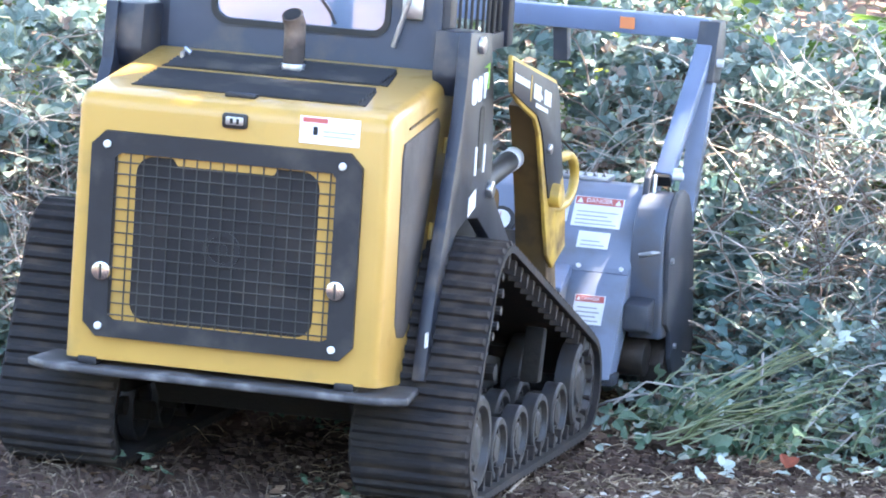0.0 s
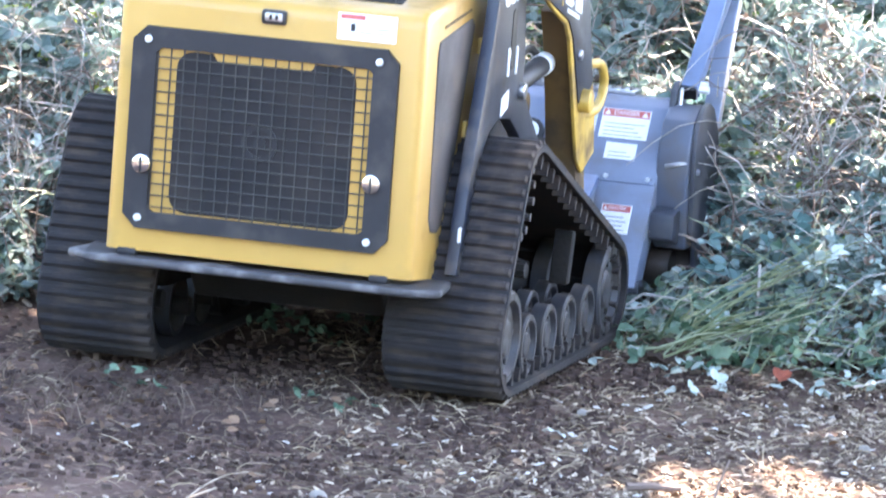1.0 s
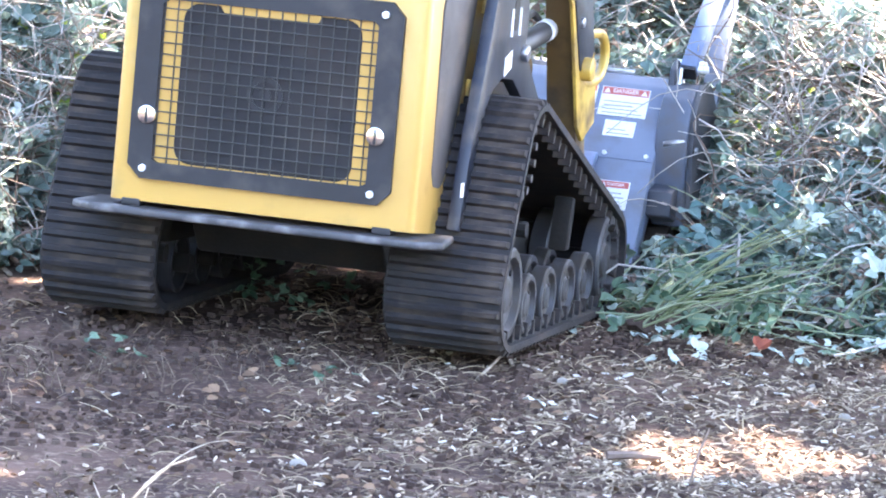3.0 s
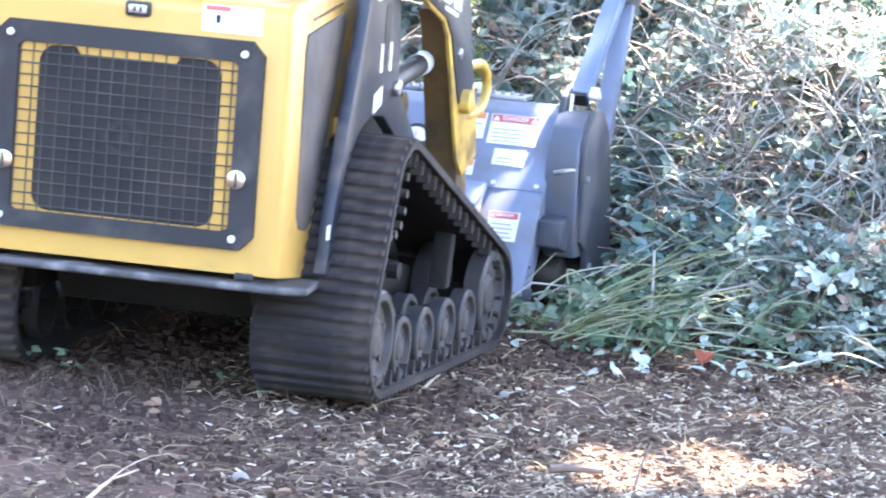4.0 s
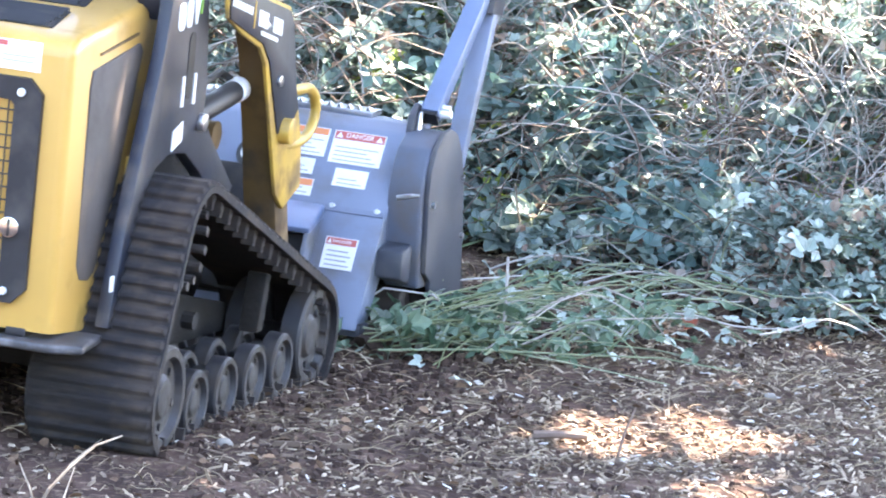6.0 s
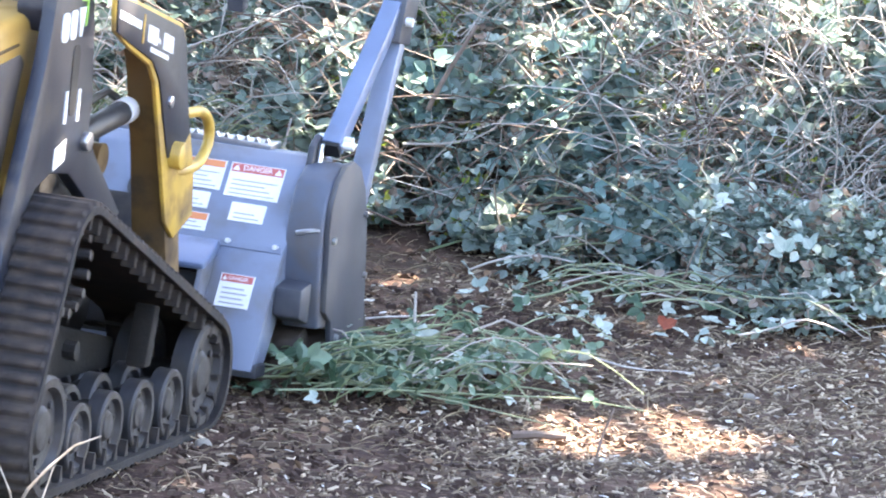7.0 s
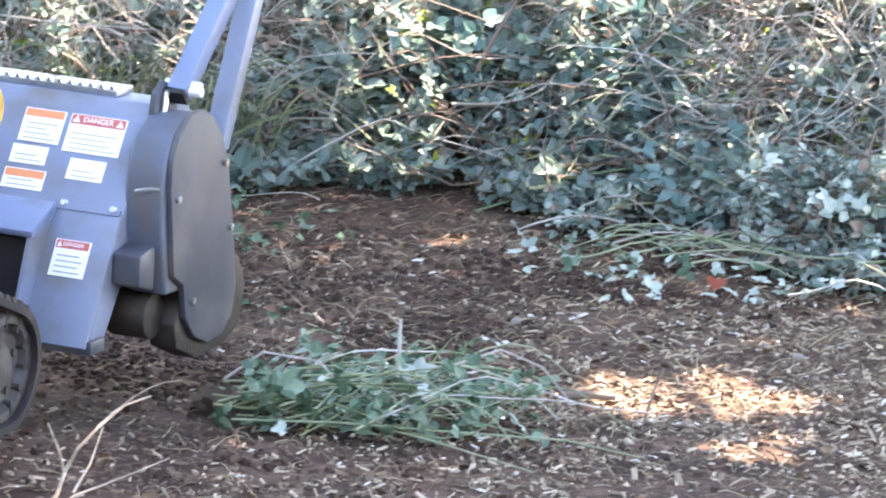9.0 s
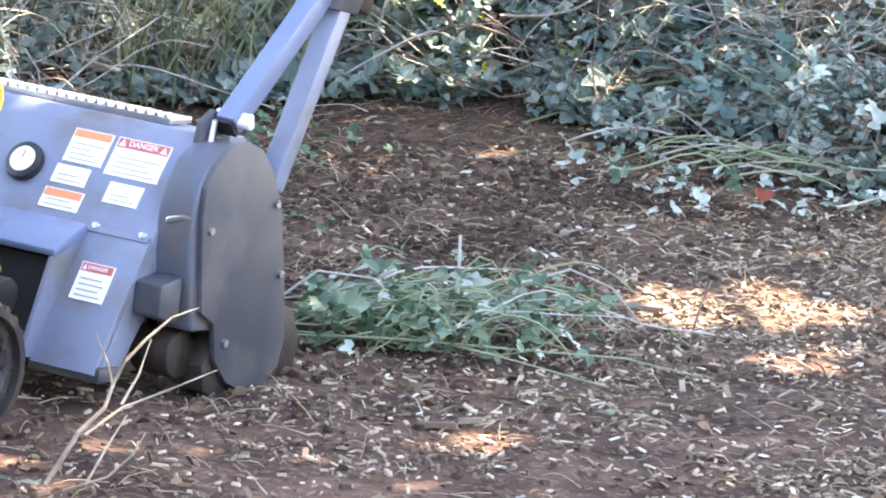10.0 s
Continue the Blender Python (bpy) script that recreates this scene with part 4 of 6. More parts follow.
class Mass:
    """Gathers many small leaves, canes or chips in one mesh."""

    def __init__(self, seed):
        self.v, self.f, self.r = [], [], random.Random(seed)

    def leaflet(self, p, along, face, size, fold=0.18, width=1.0):
        side = along.cross(face).normalized()
        n = side.cross(along).normalized()
        i = len(self.v)
        curl = self.r.uniform(-0.25, 0.1)
        for x, y in LEAFLET:
            q = p + side * (x * size * width) + along * (y * size) + n * (abs(x) * size * fold * 2 + curl * size * y * y)
            self.v.append((q.x, q.y, q.z))
        self.f += [(i, i + 1, i + 2, i + 3, i + 4), (i, i + 4, i + 5, i + 6, i + 7)]

    def spray(self, p, size, up=0.6, toward=None, n=3):
        """A leaf of three leaflets."""
        r = self.r
        d = Vector((r.gauss(0, 1), r.gauss(0, 1), r.gauss(0, 0.5))).normalized()
        if toward is not None:
            d = (d + toward * 0.8).normalized()
        face = (Vector((r.gauss(0, 0.55), r.gauss(0, 0.55), up + 0.2)) + (toward * 0.5 if toward is not None else Vector())).normalized()
        for k in range(n):
            a = (0, 1.1, -1.1, 2.0, -2.0)[k]
            e = (Matrix.Rotation(a, 3, face) @ d).normalized()
            if abs(e.dot(face)) > 0.95:
                continue
            self.leaflet(p + e * size * 0.15, e, face, size * (1.0 if k == 0 else 0.82))

    def cane(self, pts, r0, r1, seg=4):
        n0 = len(self.v)
        for i, p in enumerate(pts):
            d = (pts[min(i + 1, len(pts) - 1)] - pts[max(i - 1, 0)])
            if d.length < 1e-6:
                d = Vector((0, 0, 1))
            q = d.to_track_quat("Z", "Y")
            rr = r0 + (r1 - r0) * i / (len(pts) - 1)
            for k in range(seg):
                c = p + q @ Vector((rr * math.cos(2 * math.pi * k / seg), rr * math.sin(2 * math.pi * k / seg), 0))
                self.v.append((c.x, c.y, c.z))
        for i in range(len(pts) - 1):
            for k in range(seg):
                self.f.append((n0 + i * seg + k, n0 + i * seg + (k + 1) % seg, n0 + (i + 1) * seg + (k + 1) % seg, n0 + (i + 1) * seg + k))

    def chip(self, p, ln, wd, th, ang, tilt):
        c, s = math.cos(ang), math.sin(ang)
        ct, sn = math.cos(tilt), math.sin(tilt)
        i = len(self.v)
        j = self.r.uniform(0.5, 1.0)
        for x, y, z in ((-1, -j, 0), (1, -1, 0), (1, j, 0), (-1, 1, 0), (-0.8, -j * 0.8, 1), (0.9, -0.8, 1), (0.8, j * 0.8, 1), (-0.9, 0.7, 1)):
            lx, ly, lz = x * ln / 2 * ct, y * wd / 2, z * th + x * ln / 2 * sn
            self.v.append((p[0] + lx * c - ly * s, p[1] + lx * s + ly * c, p[2] + lz + abs(sn) * ln * 0.35))
        self.f += [(i + 4, i + 5, i + 6, i + 7), (i, i + 1, i + 5, i + 4), (i + 1, i + 2, i + 6, i + 5), (i + 2, i + 3, i + 7, i + 6), (i + 3, i, i + 4, i + 7)]

    def single(self, name, pts, r0, r1, material, parent, seg=4):
        """One cane as an object of its own."""
        one = Mass(0)
        one.cane(pts, r0, r1, seg)
        return one.make(name, material, parent)

    def make(self, name, material, parent=None):
        return raw(name, self.v, self.f, material, parent)


def arc(p, q, sag, r, n=9, wob=0.03):
    """A bowed line from p to q."""
    out = []
    w = Vector((r.gauss(0, wob), r.gauss(0, wob), r.gauss(0, wob)))
    for i in range(n):
        t = i / (n - 1)
        out.append(p.lerp(q, t) + Vector((0, 0, sag)) * (4 * t * (1 - t)) + w * math.sin(t * 7.0))
    return out


HEDGE = [(-4.0, 20.9), (-2.4, 20.9), (-1.75, 21.5), (-1.2, 22.2), (-0.7, 22.5), (-0.2, 22.8), (0.4, 22.72), (0.85, 22.65), (1.08, 22.5), (1.25, 22.2), (1.45, 21.95), (2.0, 21.8), (4.5, 21.9)]


def hedge_front(x):
    return float(np.interp(x, [p[0] for p in HEDGE], [p[1] for p in HEDGE])) + 0.12 * noise.noise((x * 2.2, 0.3, 5.0))


def hedge_top(x, d):
    """Height of the thicket's skin, d metres behind its front."""
    base = 1.20 * (1 - math.exp(-max(0.0, d) * 1.35)) + 0.10
    return base * (1.0 + 0.22 * noise.noise((x * 0.9, d * 0.8, 2.0)) + 0.12 * noise.noise((x * 2.7, d * 2.3, 7.0)))


def dryness(x):
    """Where dry canes outnumber leaves."""
    return max(0.0, min(1.0, 0.14 + 0.45 * noise.noise((x * 0.9 + 3.0, 1.0, 0.5)) + 0.80 * math.exp(-((x - 1.55) / 0.45) ** 2) + 0.3 * math.exp(-((x + 1.9) / 0.5) ** 2)))


def build_bush(k, x0, x1, dense):
    bush = empty("bramble_bush", "tangled bramble bush with bluish leaves and dry arching canes", "bush", group="bramble thicket")
    lv, pale, yel, brn = Mass(100 + k), Mass(200 + k), Mass(300 + k), Mass(400 + k)
    dry, brown, green = Mass(500 + k), Mass(600 + k), Mass(700 + k)
    r = random.Random(40 + k)
    w = x1 - x0
    toward = Vector((0, -0.75, 0.45)).normalized()
    for _ in range(int(6000 * w * dense)):
        x, d = r.uniform(x0 - 0.1, x1 + 0.1), 2.3 * r.random() ** 1.4 - 0.08
        dr = dryness(x)
        z = hedge_top(x, d) * (1.04 - 0.75 * r.random() ** 1.7)
        clump = noise.noise((x * 2.6, d * 2.2, z * 2.6 + 9)) + 0.5 * noise.noise((x * 6.5, d * 6, z * 6.5 + 2))
        if clump < -0.36 + 0.26 * dr * min(1.0, z / 0.9):
            continue
        p = Vector((x, hedge_front(x) + d + r.gauss(0, 0.05), max(0.03, z)))
        p.z += ground_height(p.x, p.y)
        q = r.random()
        if q < 0.13:
            pale.spray(p, r.uniform(0.025, 0.055), 0.8, toward)
        elif q < 0.23 and noise.noise((x * 1.2, z * 1.5, 3.0)) > 0.05:
            yel.spray(p, r.uniform(0.025, 0.05), 0.7, toward)
        elif q < 0.34:
            brn.spray(p, r.uniform(0.025, 0.055), 0.2, toward)
        else:
            lv.spray(p, r.uniform(0.038, 0.072) * (1.5 if clump > 0.30 else 1.0), 0.65, toward)
    for _ in range(int(900 * w * dense)):                # low trailing fringe in front
        x, d = r.uniform(x0, x1), r.uniform(-0.75, 0.3)
        if x < 0.55 or noise.noise((x * 1.7, d * 2.0, 4.4)) < -0.05 + 0.35 * abs(d):
            continue
        p = Vector((x, hedge_front(x) + d, r.uniform(0.02, 0.14 + 0.22 * max(0.0, d + 0.4))))
        p.z += ground_height(p.x, p.y)
        (pale if r.random() < 0.22 else brn if r.random() < 0.2 else lv).spray(p, r.uniform(0.03, 0.065), 0.8)
        if r.random() < 0.05:
            e = p + Vector((r.gauss(0, 0.4), r.gauss(0, 0.3), 0.0))
            e.z = r.uniform(0.02, 0.12)
            (dry if r.random() < 0.5 else green).cane(arc(p, e, 0.05, r), 0.004, 0.002)
    for _ in range(int(120 * w * dense)):
        x, d = r.uniform(x0, x1), r.uniform(0.0, 1.7)
        dr = dryness(x)
        z = hedge_top(x, d)
        p = Vector((x, hedge_front(x) + d, z * r.uniform(0.1, 0.9)))
        ln = r.uniform(0.4, 1.3)
        a = r.uniform(0, 6.28)
        q = p + Vector((math.cos(a) * ln, math.sin(a) * ln * 0.5 - 0.1, r.uniform(-0.5, 0.6) * ln))
        q.z = max(0.03, min(q.z, hedge_top(q.x, q.y - hedge_front(q.x)) + 0.12))
        q.y = max(q.y, hedge_front(q.x) - 0.05)
        t = r.random()
        mt, rad = (M_CANE, r.uniform(0.002, 0.005)) if t < 0.15 + 0.55 * dr else (M_CANE_BROWN, r.uniform(0.003, 0.007)) if t < 0.85 else (M_CANE_GREEN, r.uniform(0.003, 0.006))
        lv.single("cane", arc(p, q, r.uniform(0.05, 0.35), r, 9, 0.05), rad, rad * 0.45, mt, bush)
    for _ in range(int(780 * w * dense)):                # bleached canes lying over the dry stretches
        x, d = r.uniform(x0, x1), r.uniform(-0.05, 1.0)
        if r.random() > dryness(x) * 1.05:
            continue
        p = Vector((x, hedge_front(x) + d - 0.06, hedge_top(x, d) * r.uniform(0.35, 1.08)))
        if p.z < 0.35 and r.random() < 0.7:
            continue
        p.z += ground_height(p.x, p.y)
        a, ln = r.uniform(0, 6.28), r.uniform(0.18, 0.85)
        q = p + Vector((math.cos(a) * ln, r.gauss(0, 0.12), math.sin(a) * ln * 0.6))
        q.z = max(0.05, q.z)
        rad = r.uniform(0.0018, 0.0048)
        lv.single("cane", arc(p, q, r.uniform(-0.06, 0.2), r, 9, 0.03), rad, rad * 0.5, M_CANE if r.random() < 0.72 else M_CANE_BROWN, bush)
    for _ in range(int(46 * w * dense)):                         # upright dead stems and fine twigs in the dry stretches
        x, d = r.uniform(x0, x1), r.uniform(0.05, 1.4)
        if r.random() > dryness(x) * 1.2:
            continue
        p = Vector((x, hedge_front(x) + d, 0.05))
        q = p + Vector((r.gauss(0, 0.3), r.gauss(0, 0.2), hedge_top(x, d) + r.uniform(0, 0.25)))
        pts = arc(p, q, 0.0, r, 8, 0.05)
        stem = Mass(0)
        stem.cane(pts, 0.0055, 0.0025)
        for _ in range(6):
            c = pts[r.randint(2, 7)]
            e = c + Vector((r.gauss(0, 0.22), r.gauss(0, 0.15), r.uniform(-0.05, 0.3)))
            stem.cane(arc(c, e, 0.04, r, 5, 0.02), 0.0028, 0.0013, 3)
        stem.make("dry_stem", M_CANE, bush)
    # shade in the heart of the bush, put in as a dark sheet
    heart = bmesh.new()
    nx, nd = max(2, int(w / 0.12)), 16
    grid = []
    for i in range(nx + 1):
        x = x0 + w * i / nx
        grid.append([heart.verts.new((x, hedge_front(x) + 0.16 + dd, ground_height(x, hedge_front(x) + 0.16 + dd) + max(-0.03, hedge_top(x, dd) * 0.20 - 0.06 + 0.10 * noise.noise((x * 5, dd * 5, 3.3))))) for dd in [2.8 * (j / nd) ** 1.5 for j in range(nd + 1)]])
    for a, b in zip(grid, grid[1:]):
        for j in range(nd):
            heart.faces.new((a[j], b[j], b[j + 1], a[j + 1]))
    part("litter_heart", heart, M_HEART, bush, "dark sheet standing in for shaded litter inside the bush")
    for m, name, material, label in ((lv, "leaves", M_LEAF, "bluish green bramble leaves"), (pale, "pale_leaves", M_LEAF_PALE, "pale upturned leaves"), (yel, "young_leaves", M_LEAF_YELLOW, "yellow-green leaves"),
                                     (brn, "dead_leaves", M_LEAF_BROWN, "brown dead leaves"), (dry, "runner_tangle", M_CANE, "bleached dry runners"), (green, "green_tangle", M_CANE_GREEN, "green runners")):
        if m.v:
            tagged(m.make(name, material, bush), label, kind="stuff")
    return bush


for k in range(8):
    build_bush(k, -3.6 + k * 0.9, -2.7 + k * 0.9, 0.35 if k in (0, 7) else 1.0)


def build_low_bramble(k, x0, x1, height):
    """A knee-high mound of pale bramble leaves at the foot of the thicket."""
    mound = empty("low_bramble", "low mound of silvery bramble leaves at the thicket's foot", "bramble", group="low brambles")
    r = random.Random(640 + k)
    lv, pale, brn = Mass(640 + k), Mass(650 + k), Mass(660 + k)
    toward = Vector((0, -0.6, 0.6)).normalized()
    for _ in range(int(1500 * (x1 - x0))):
        x, d = r.gauss((x0 + x1) / 2, (x1 - x0) * 0.38), r.gauss(0, 0.20)
        top = height * math.exp(-(d / 0.28) ** 2) * (0.75 + 0.5 * noise.noise((x * 3.0, d * 3, 8.0)))
        if noise.noise((x * 5.0, d * 5.0, 3.0)) < -0.25:
            continue
        p = Vector((x, hedge_front(x) - 0.10 + d, 0.03 + max(0.02, top) * (1 - 0.6 * r.random() ** 1.6)))
        p.z += ground_height(p.x, p.y)
        q = r.random()
        (pale if q < 0.34 else brn if q < 0.42 else lv).spray(p, r.uniform(0.028, 0.058), 0.8, toward)
    for _ in range(int(26 * (x1 - x0))):
        x = r.uniform(x0 - 0.1, x1 + 0.1)
        p = Vector((x, hedge_front(x) + r.gauss(-0.1, 0.15), 0.04))
        a, ln = r.uniform(-0.6, 3.7), r.uniform(0.3, 0.8)
        q = p + Vector((math.cos(a) * ln, r.gauss(-0.05, 0.15), height * r.uniform(0.2, 1.1)))
        rad = r.uniform(0.002, 0.0045)
        lv.single("cane", arc(p, q, r.uniform(0.03, 0.2), r, 9, 0.012), rad, rad * 0.5, r.choice((M_CANE, M_CANE_GREEN, M_CANE_BROWN)), mound)
    for m, name, material, label in ((lv, "leaves", M_LEAF, "bluish green bramble leaves"), (pale, "pale_leaves", M_LEAF_PALE, "pale upturned leaves"), (brn, "dead_leaves", M_LEAF_BROWN, "brown dead leaves")):
        tagged(m.make(name, material, mound), label, kind="stuff")


for k, (x0, x1, height) in enumerate(((0.95, 1.35, 0.42), (1.35, 1.8, 0.55), (1.8, 2.4, 0.5))):
    build_low_bramble(k, x0, x1, height)


def build_leaf_bunch(k, name, label, x, y, z, sx, sz, n, lo, hi, material, canes):
    """A bunch of large leaves on a few stems, hanging over the thicket's face."""
    bunch = empty(name, label, "bramble", group="large-leaved brambles")
    m, r = Mass(700 + k), random.Random(700 + k)
    toward = Vector((0, -0.85, 0.35)).normalized()
    for _ in range(n):
        p = Vector((x + r.gauss(0, sx), y + r.gauss(0, 0.09), z + r.gauss(0, sz)))
        p.z = max(p.z, ground_height(p.x, p.y) + 0.02)
        m.spray(p, r.uniform(lo, hi), 0.5, toward)
    for _ in range(canes):
        p = Vector((x + r.gauss(0, sx), y + 0.12, ground_height(x, y) - 0.02))
        q = Vector((x + r.gauss(0, sx * 1.4), y + r.gauss(-0.02, 0.06), z + sz * r.uniform(0.4, 1.8)))
        m.single("cane", arc(p, q, r.uniform(0.02, 0.1), r, 9, 0.02), 0.0045, 0.002, r.choice((M_CANE_BROWN, M_CANE_GREEN, M_CANE)), bunch)
    tagged(m.make("leaves", material, bunch), kind="stuff")


for k, (x, y, z, sx, sz, n) in enumerate(((0.80, 23.0, 0.48, 0.13, 0.15, 150), (0.96, 22.72, 0.32, 0.10, 0.12, 90), (1.18, 22.15, 0.24, 0.14, 0.10, 80), (0.20, 23.1, 0.45, 0.25, 0.12, 90))):
    build_leaf_bunch(k, "large_leaved_bramble", "shaded bramble with large blue-green leaves on thin stems", x, y, z, sx, sz, n, 0.055, 0.095, M_TEAL, 8)
for k, (x, y, z, n) in enumerate(((0.86, 22.30, 0.16, 7), (1.37, 21.72, 0.10, 6), (1.02, 22.28, 0.14, 5), (1.62, 21.5, 0.30, 8), (1.30, 21.55, 0.38, 7))):
    build_leaf_bunch(20 + k, "pale_leaf_sprig", "sprig of pale upturned bramble leaves", x, y, z, 0.05, 0.025, n, 0.05, 0.075, M_LEAF_PALE, 2)


def build_thicket_canes():
    """Single long canes that stand out over the thicket."""
    for label, pts, r0, r1, material in (
            ("pale bowed cane over the dark leaves", [(0.15, 22.85, 0.37), (0.3, 22.85, 0.38), (0.43, 22.85, 0.41), (0.51, 22.85, 0.46), (0.55, 22.85, 0.52)], 0.006, 0.004, M_CANE),
            ("dark leaning stick in the thicket", [(0.24, 22.95, 0.5), (0.29, 22.95, 0.62), (0.35, 22.95, 0.74), (0.41, 22.95, 0.86)], 0.011, 0.008, M_CANE_BROWN),
            ("long green cane trailing along the thicket's foot", [(0.22, 22.55, -0.03), (0.42, 22.55, 0.05), (0.61, 22.55, 0.15), (0.9, 22.55, 0.22), (1.2, 22.55, 0.31)], 0.006, 0.003, M_CANE_GREEN),
            ("thin cane hanging to the soil", [(0.52, 22.5, 0.29), (0.54, 22.5, 0.18), (0.58, 22.5, 0.04), (0.66, 22.5, -0.06)], 0.005, 0.003, M_TWIG),
            ("thick pale stick lying over the leaves", [(-1.7, 21.9, 0.28), (-1.56, 21.9, 0.22), (-1.43, 21.9, 0.2), (-1.29, 21.9, 0.17)], 0.014, 0.009, M_TWIG),
            ("pale straight stem leaning in the dry canes", [(1.59, 22.3, 0.77), (1.52, 22.3, 0.65), (1.44, 22.3, 0.49), (1.37, 22.3, 0.33)], 0.008, 0.005, M_CANE),
    ):
        m = Mass(4)
        m.cane([Vector(p) for p in pts], r0, r1, 7)
        tagged(m.make("long_cane", material), label, "cane", group="long canes over the thicket")


build_thicket_canes()


def build_grass_tuft(k, x, y, z):
    """Long yellowish-green grass leaning out of the thicket."""
    tuft = empty("grass_tuft", "tuft of long yellowish-green grass leaning out of the thicket", "grass", group="grass tufts")
    r = random.Random(1500 + k)
    for _ in range(26):
        p = Vector((x + r.gauss(0, 0.06), y + 0.1 + r.gauss(0, 0.05), ground_height(x, y) + 0.02))
        q = Vector((x + r.gauss(0.05, 0.24), y - 0.12 + r.gauss(0, 0.08), z + r.gauss(0, 0.07)))
        Mass(0).single("blade", arc(p, q, r.uniform(0.06, 0.22), r, 8, 0.01), 0.005, 0.0015, M_GRASS, tuft, 3)


for k, (x, y, z) in enumerate(((-1.10, 22.15, 0.52), (-0.88, 22.3, 0.50), (-1.32, 22.0, 0.55), (-0.62, 22.5, 0.42))):
    build_grass_tuft(k, x, y, z)


def build_bright_brush():
    """Dead bracken and young growth in the open sun beyond the thicket."""
    pale, grn = Mass(55), Mass(56)
    r = random.Random(55)
    for _ in range(4500):
        x, y = r.uniform(-4.2, 3.8), 26.2 + 3.0 * r.random()
        top = 1.3 + 0.5 * noise.noise((x * 0.8, y, 3.0))
        p = Vector((x, y, 0.2 + top * r.random()))
        d = Vector((r.gauss(0, 1), r.gauss(0, 1), r.gauss(0, 0.8))).normalized()
        f = Vector((r.gauss(0, 0.6), r.gauss(-0.3, 0.6), 1)).normalized()
        if abs(d.dot(f)) > 0.9:
            continue
        q = pale if noise.noise((x * 0.9, p.z * 1.1, 6.0)) < 0.12 else grn
        q.leaflet(p, d, f, r.uniform(0.05, 0.14), 0.1, 0.9)
    b = empty("sunlit_brush", "pale dead bracken and young leaves in the sun", "brush", kind="stuff")
    pale.make("dead_bracken", M_BRACKEN, b)
    grn.make("young_growth", M_LEAF_YELLOW, b)


build_bright_brush()


def build_ferns():
    for k, (x, y, s) in enumerate(((2.4, 26.2, 1.5), (1.5, 27.0, 1.4), (3.2, 27.4, 1.5), (-3.2, 25.8, 1.1), (-2.6, 27.5, 1.3), (0.3, 27.8, 1.4), (-1.4, 28.2, 1.3), (0.75, 25.5, 1.2), (1.35, 25.3, 1.3), (1.95, 25.4, 1.4), (0.15, 25.7, 1.1), (-0.6, 25.7, 1.1), (2.6, 25.6, 1.3))):
        fern = empty("fern", "arching green fern in the shade", "fern", group="ferns behind the thicket")
        m, r = Mass(900 + k), random.Random(70 + k)
        st = Mass(950 + k)
        for i in range(16):
            a = 2 * math.pi * i / 16 + r.uniform(-0.2, 0.2)
            end = Vector((x + math.cos(a) * s * 0.7, y + math.sin(a) * s * 0.7, s * r.uniform(0.25, 0.8)))
            pts = arc(Vector((x, y, 0.0)), end, s * 0.5, r, 14, 0.02)
            st.cane(pts, 0.006, 0.002, 3)
            for j in range(2, 14):
                d = (pts[j] - pts[j - 1]).normalized()
                side = d.cross(Vector((0, 0, 1))).normalized()
                for sg in (-1, 1):
                    m.leaflet(pts[j], (side * sg + d * 0.35).normalized(), side.cross(d).normalized(), s * 0.17 * (1 - 0.75 * abs(j - 5) / 10), 0.05, 0.55)
        m.make("fronds", M_FERN, fern)
        tagged(st.make("stalks", M_CANE_GREEN, fern), kind="stuff")


build_ferns()

# ---- trees added mostly out of view as shade; their crowns break the sun into patches ----
PATCHES = [(1.0, 18.95, 0.48, 0.28, 0.85), (1.10, 18.02, 0.25, 0.07, 1.0), (-1.08, 16.1, 0.26, 0.04, 0.1), (-1.58, 17.10, 0.55, 0.05, -0.5), (1.35, 22.0, 0.62, 0.08, -0.8), (0.10, 16.65, 0.08, 0.03, 0.0), (0.7, 24.2, 0.3, 0.3, 0.0),
           (-0.4, 24.4, 0.3, 0.25, 0.0), (-1.7, 23.3, 0.3, 0.3, 0.0), (1.2, 22.6, 0.2, 0.2, 0.0)]


def sunlit(p):
    """Whether the light past p falls into one of the bright patches on the ground."""
    k = p.z / SUN_DIR.z
    gx, gy = p.x - SUN_DIR.x * k, p.y - SUN_DIR.y * k
    for cx, cy, a, b, t in PATCHES:
        dx, dy = gx - cx, gy - cy
        u, v = dx * math.cos(t) + dy * math.sin(t), -dx * math.sin(t) + dy * math.cos(t)
        if (u / (a + 0.14)) ** 2 + (v / (b + 0.14)) ** 2 < 1.0:
            return True
    fleck = noise.noise((gx * 3.4, gy * 2.6, 11.0)) + 0.35 * noise.noise((gx * 9.0, gy * 7.0, 4.0))
    if gy > 24.0:
        return fleck > 0.55
    if gy > (22.5 if gx < 0.7 else 22.0):
        return fleck > ((0.50 if gx > 0.5 else 0.04) if gy > 22.95 else -0.15 if gx < 0.4 else -0.52 if gx < 1.0 else 0.30)
    if gx > 0.6 and gy > 21.2:                           # the low brambles catch some of it
        return fleck > 0.22
    if 20.4 < gy and -0.6 < gx < 0.8:                    # dappled light over the cleared strip
        return fleck > 0.18
    if gx < -1.1 and gy > 20.5:
        return fleck > -0.10
    return fleck > (0.9 if gy > 19.6 else 0.58 if gx > 0.2 else 0.72)


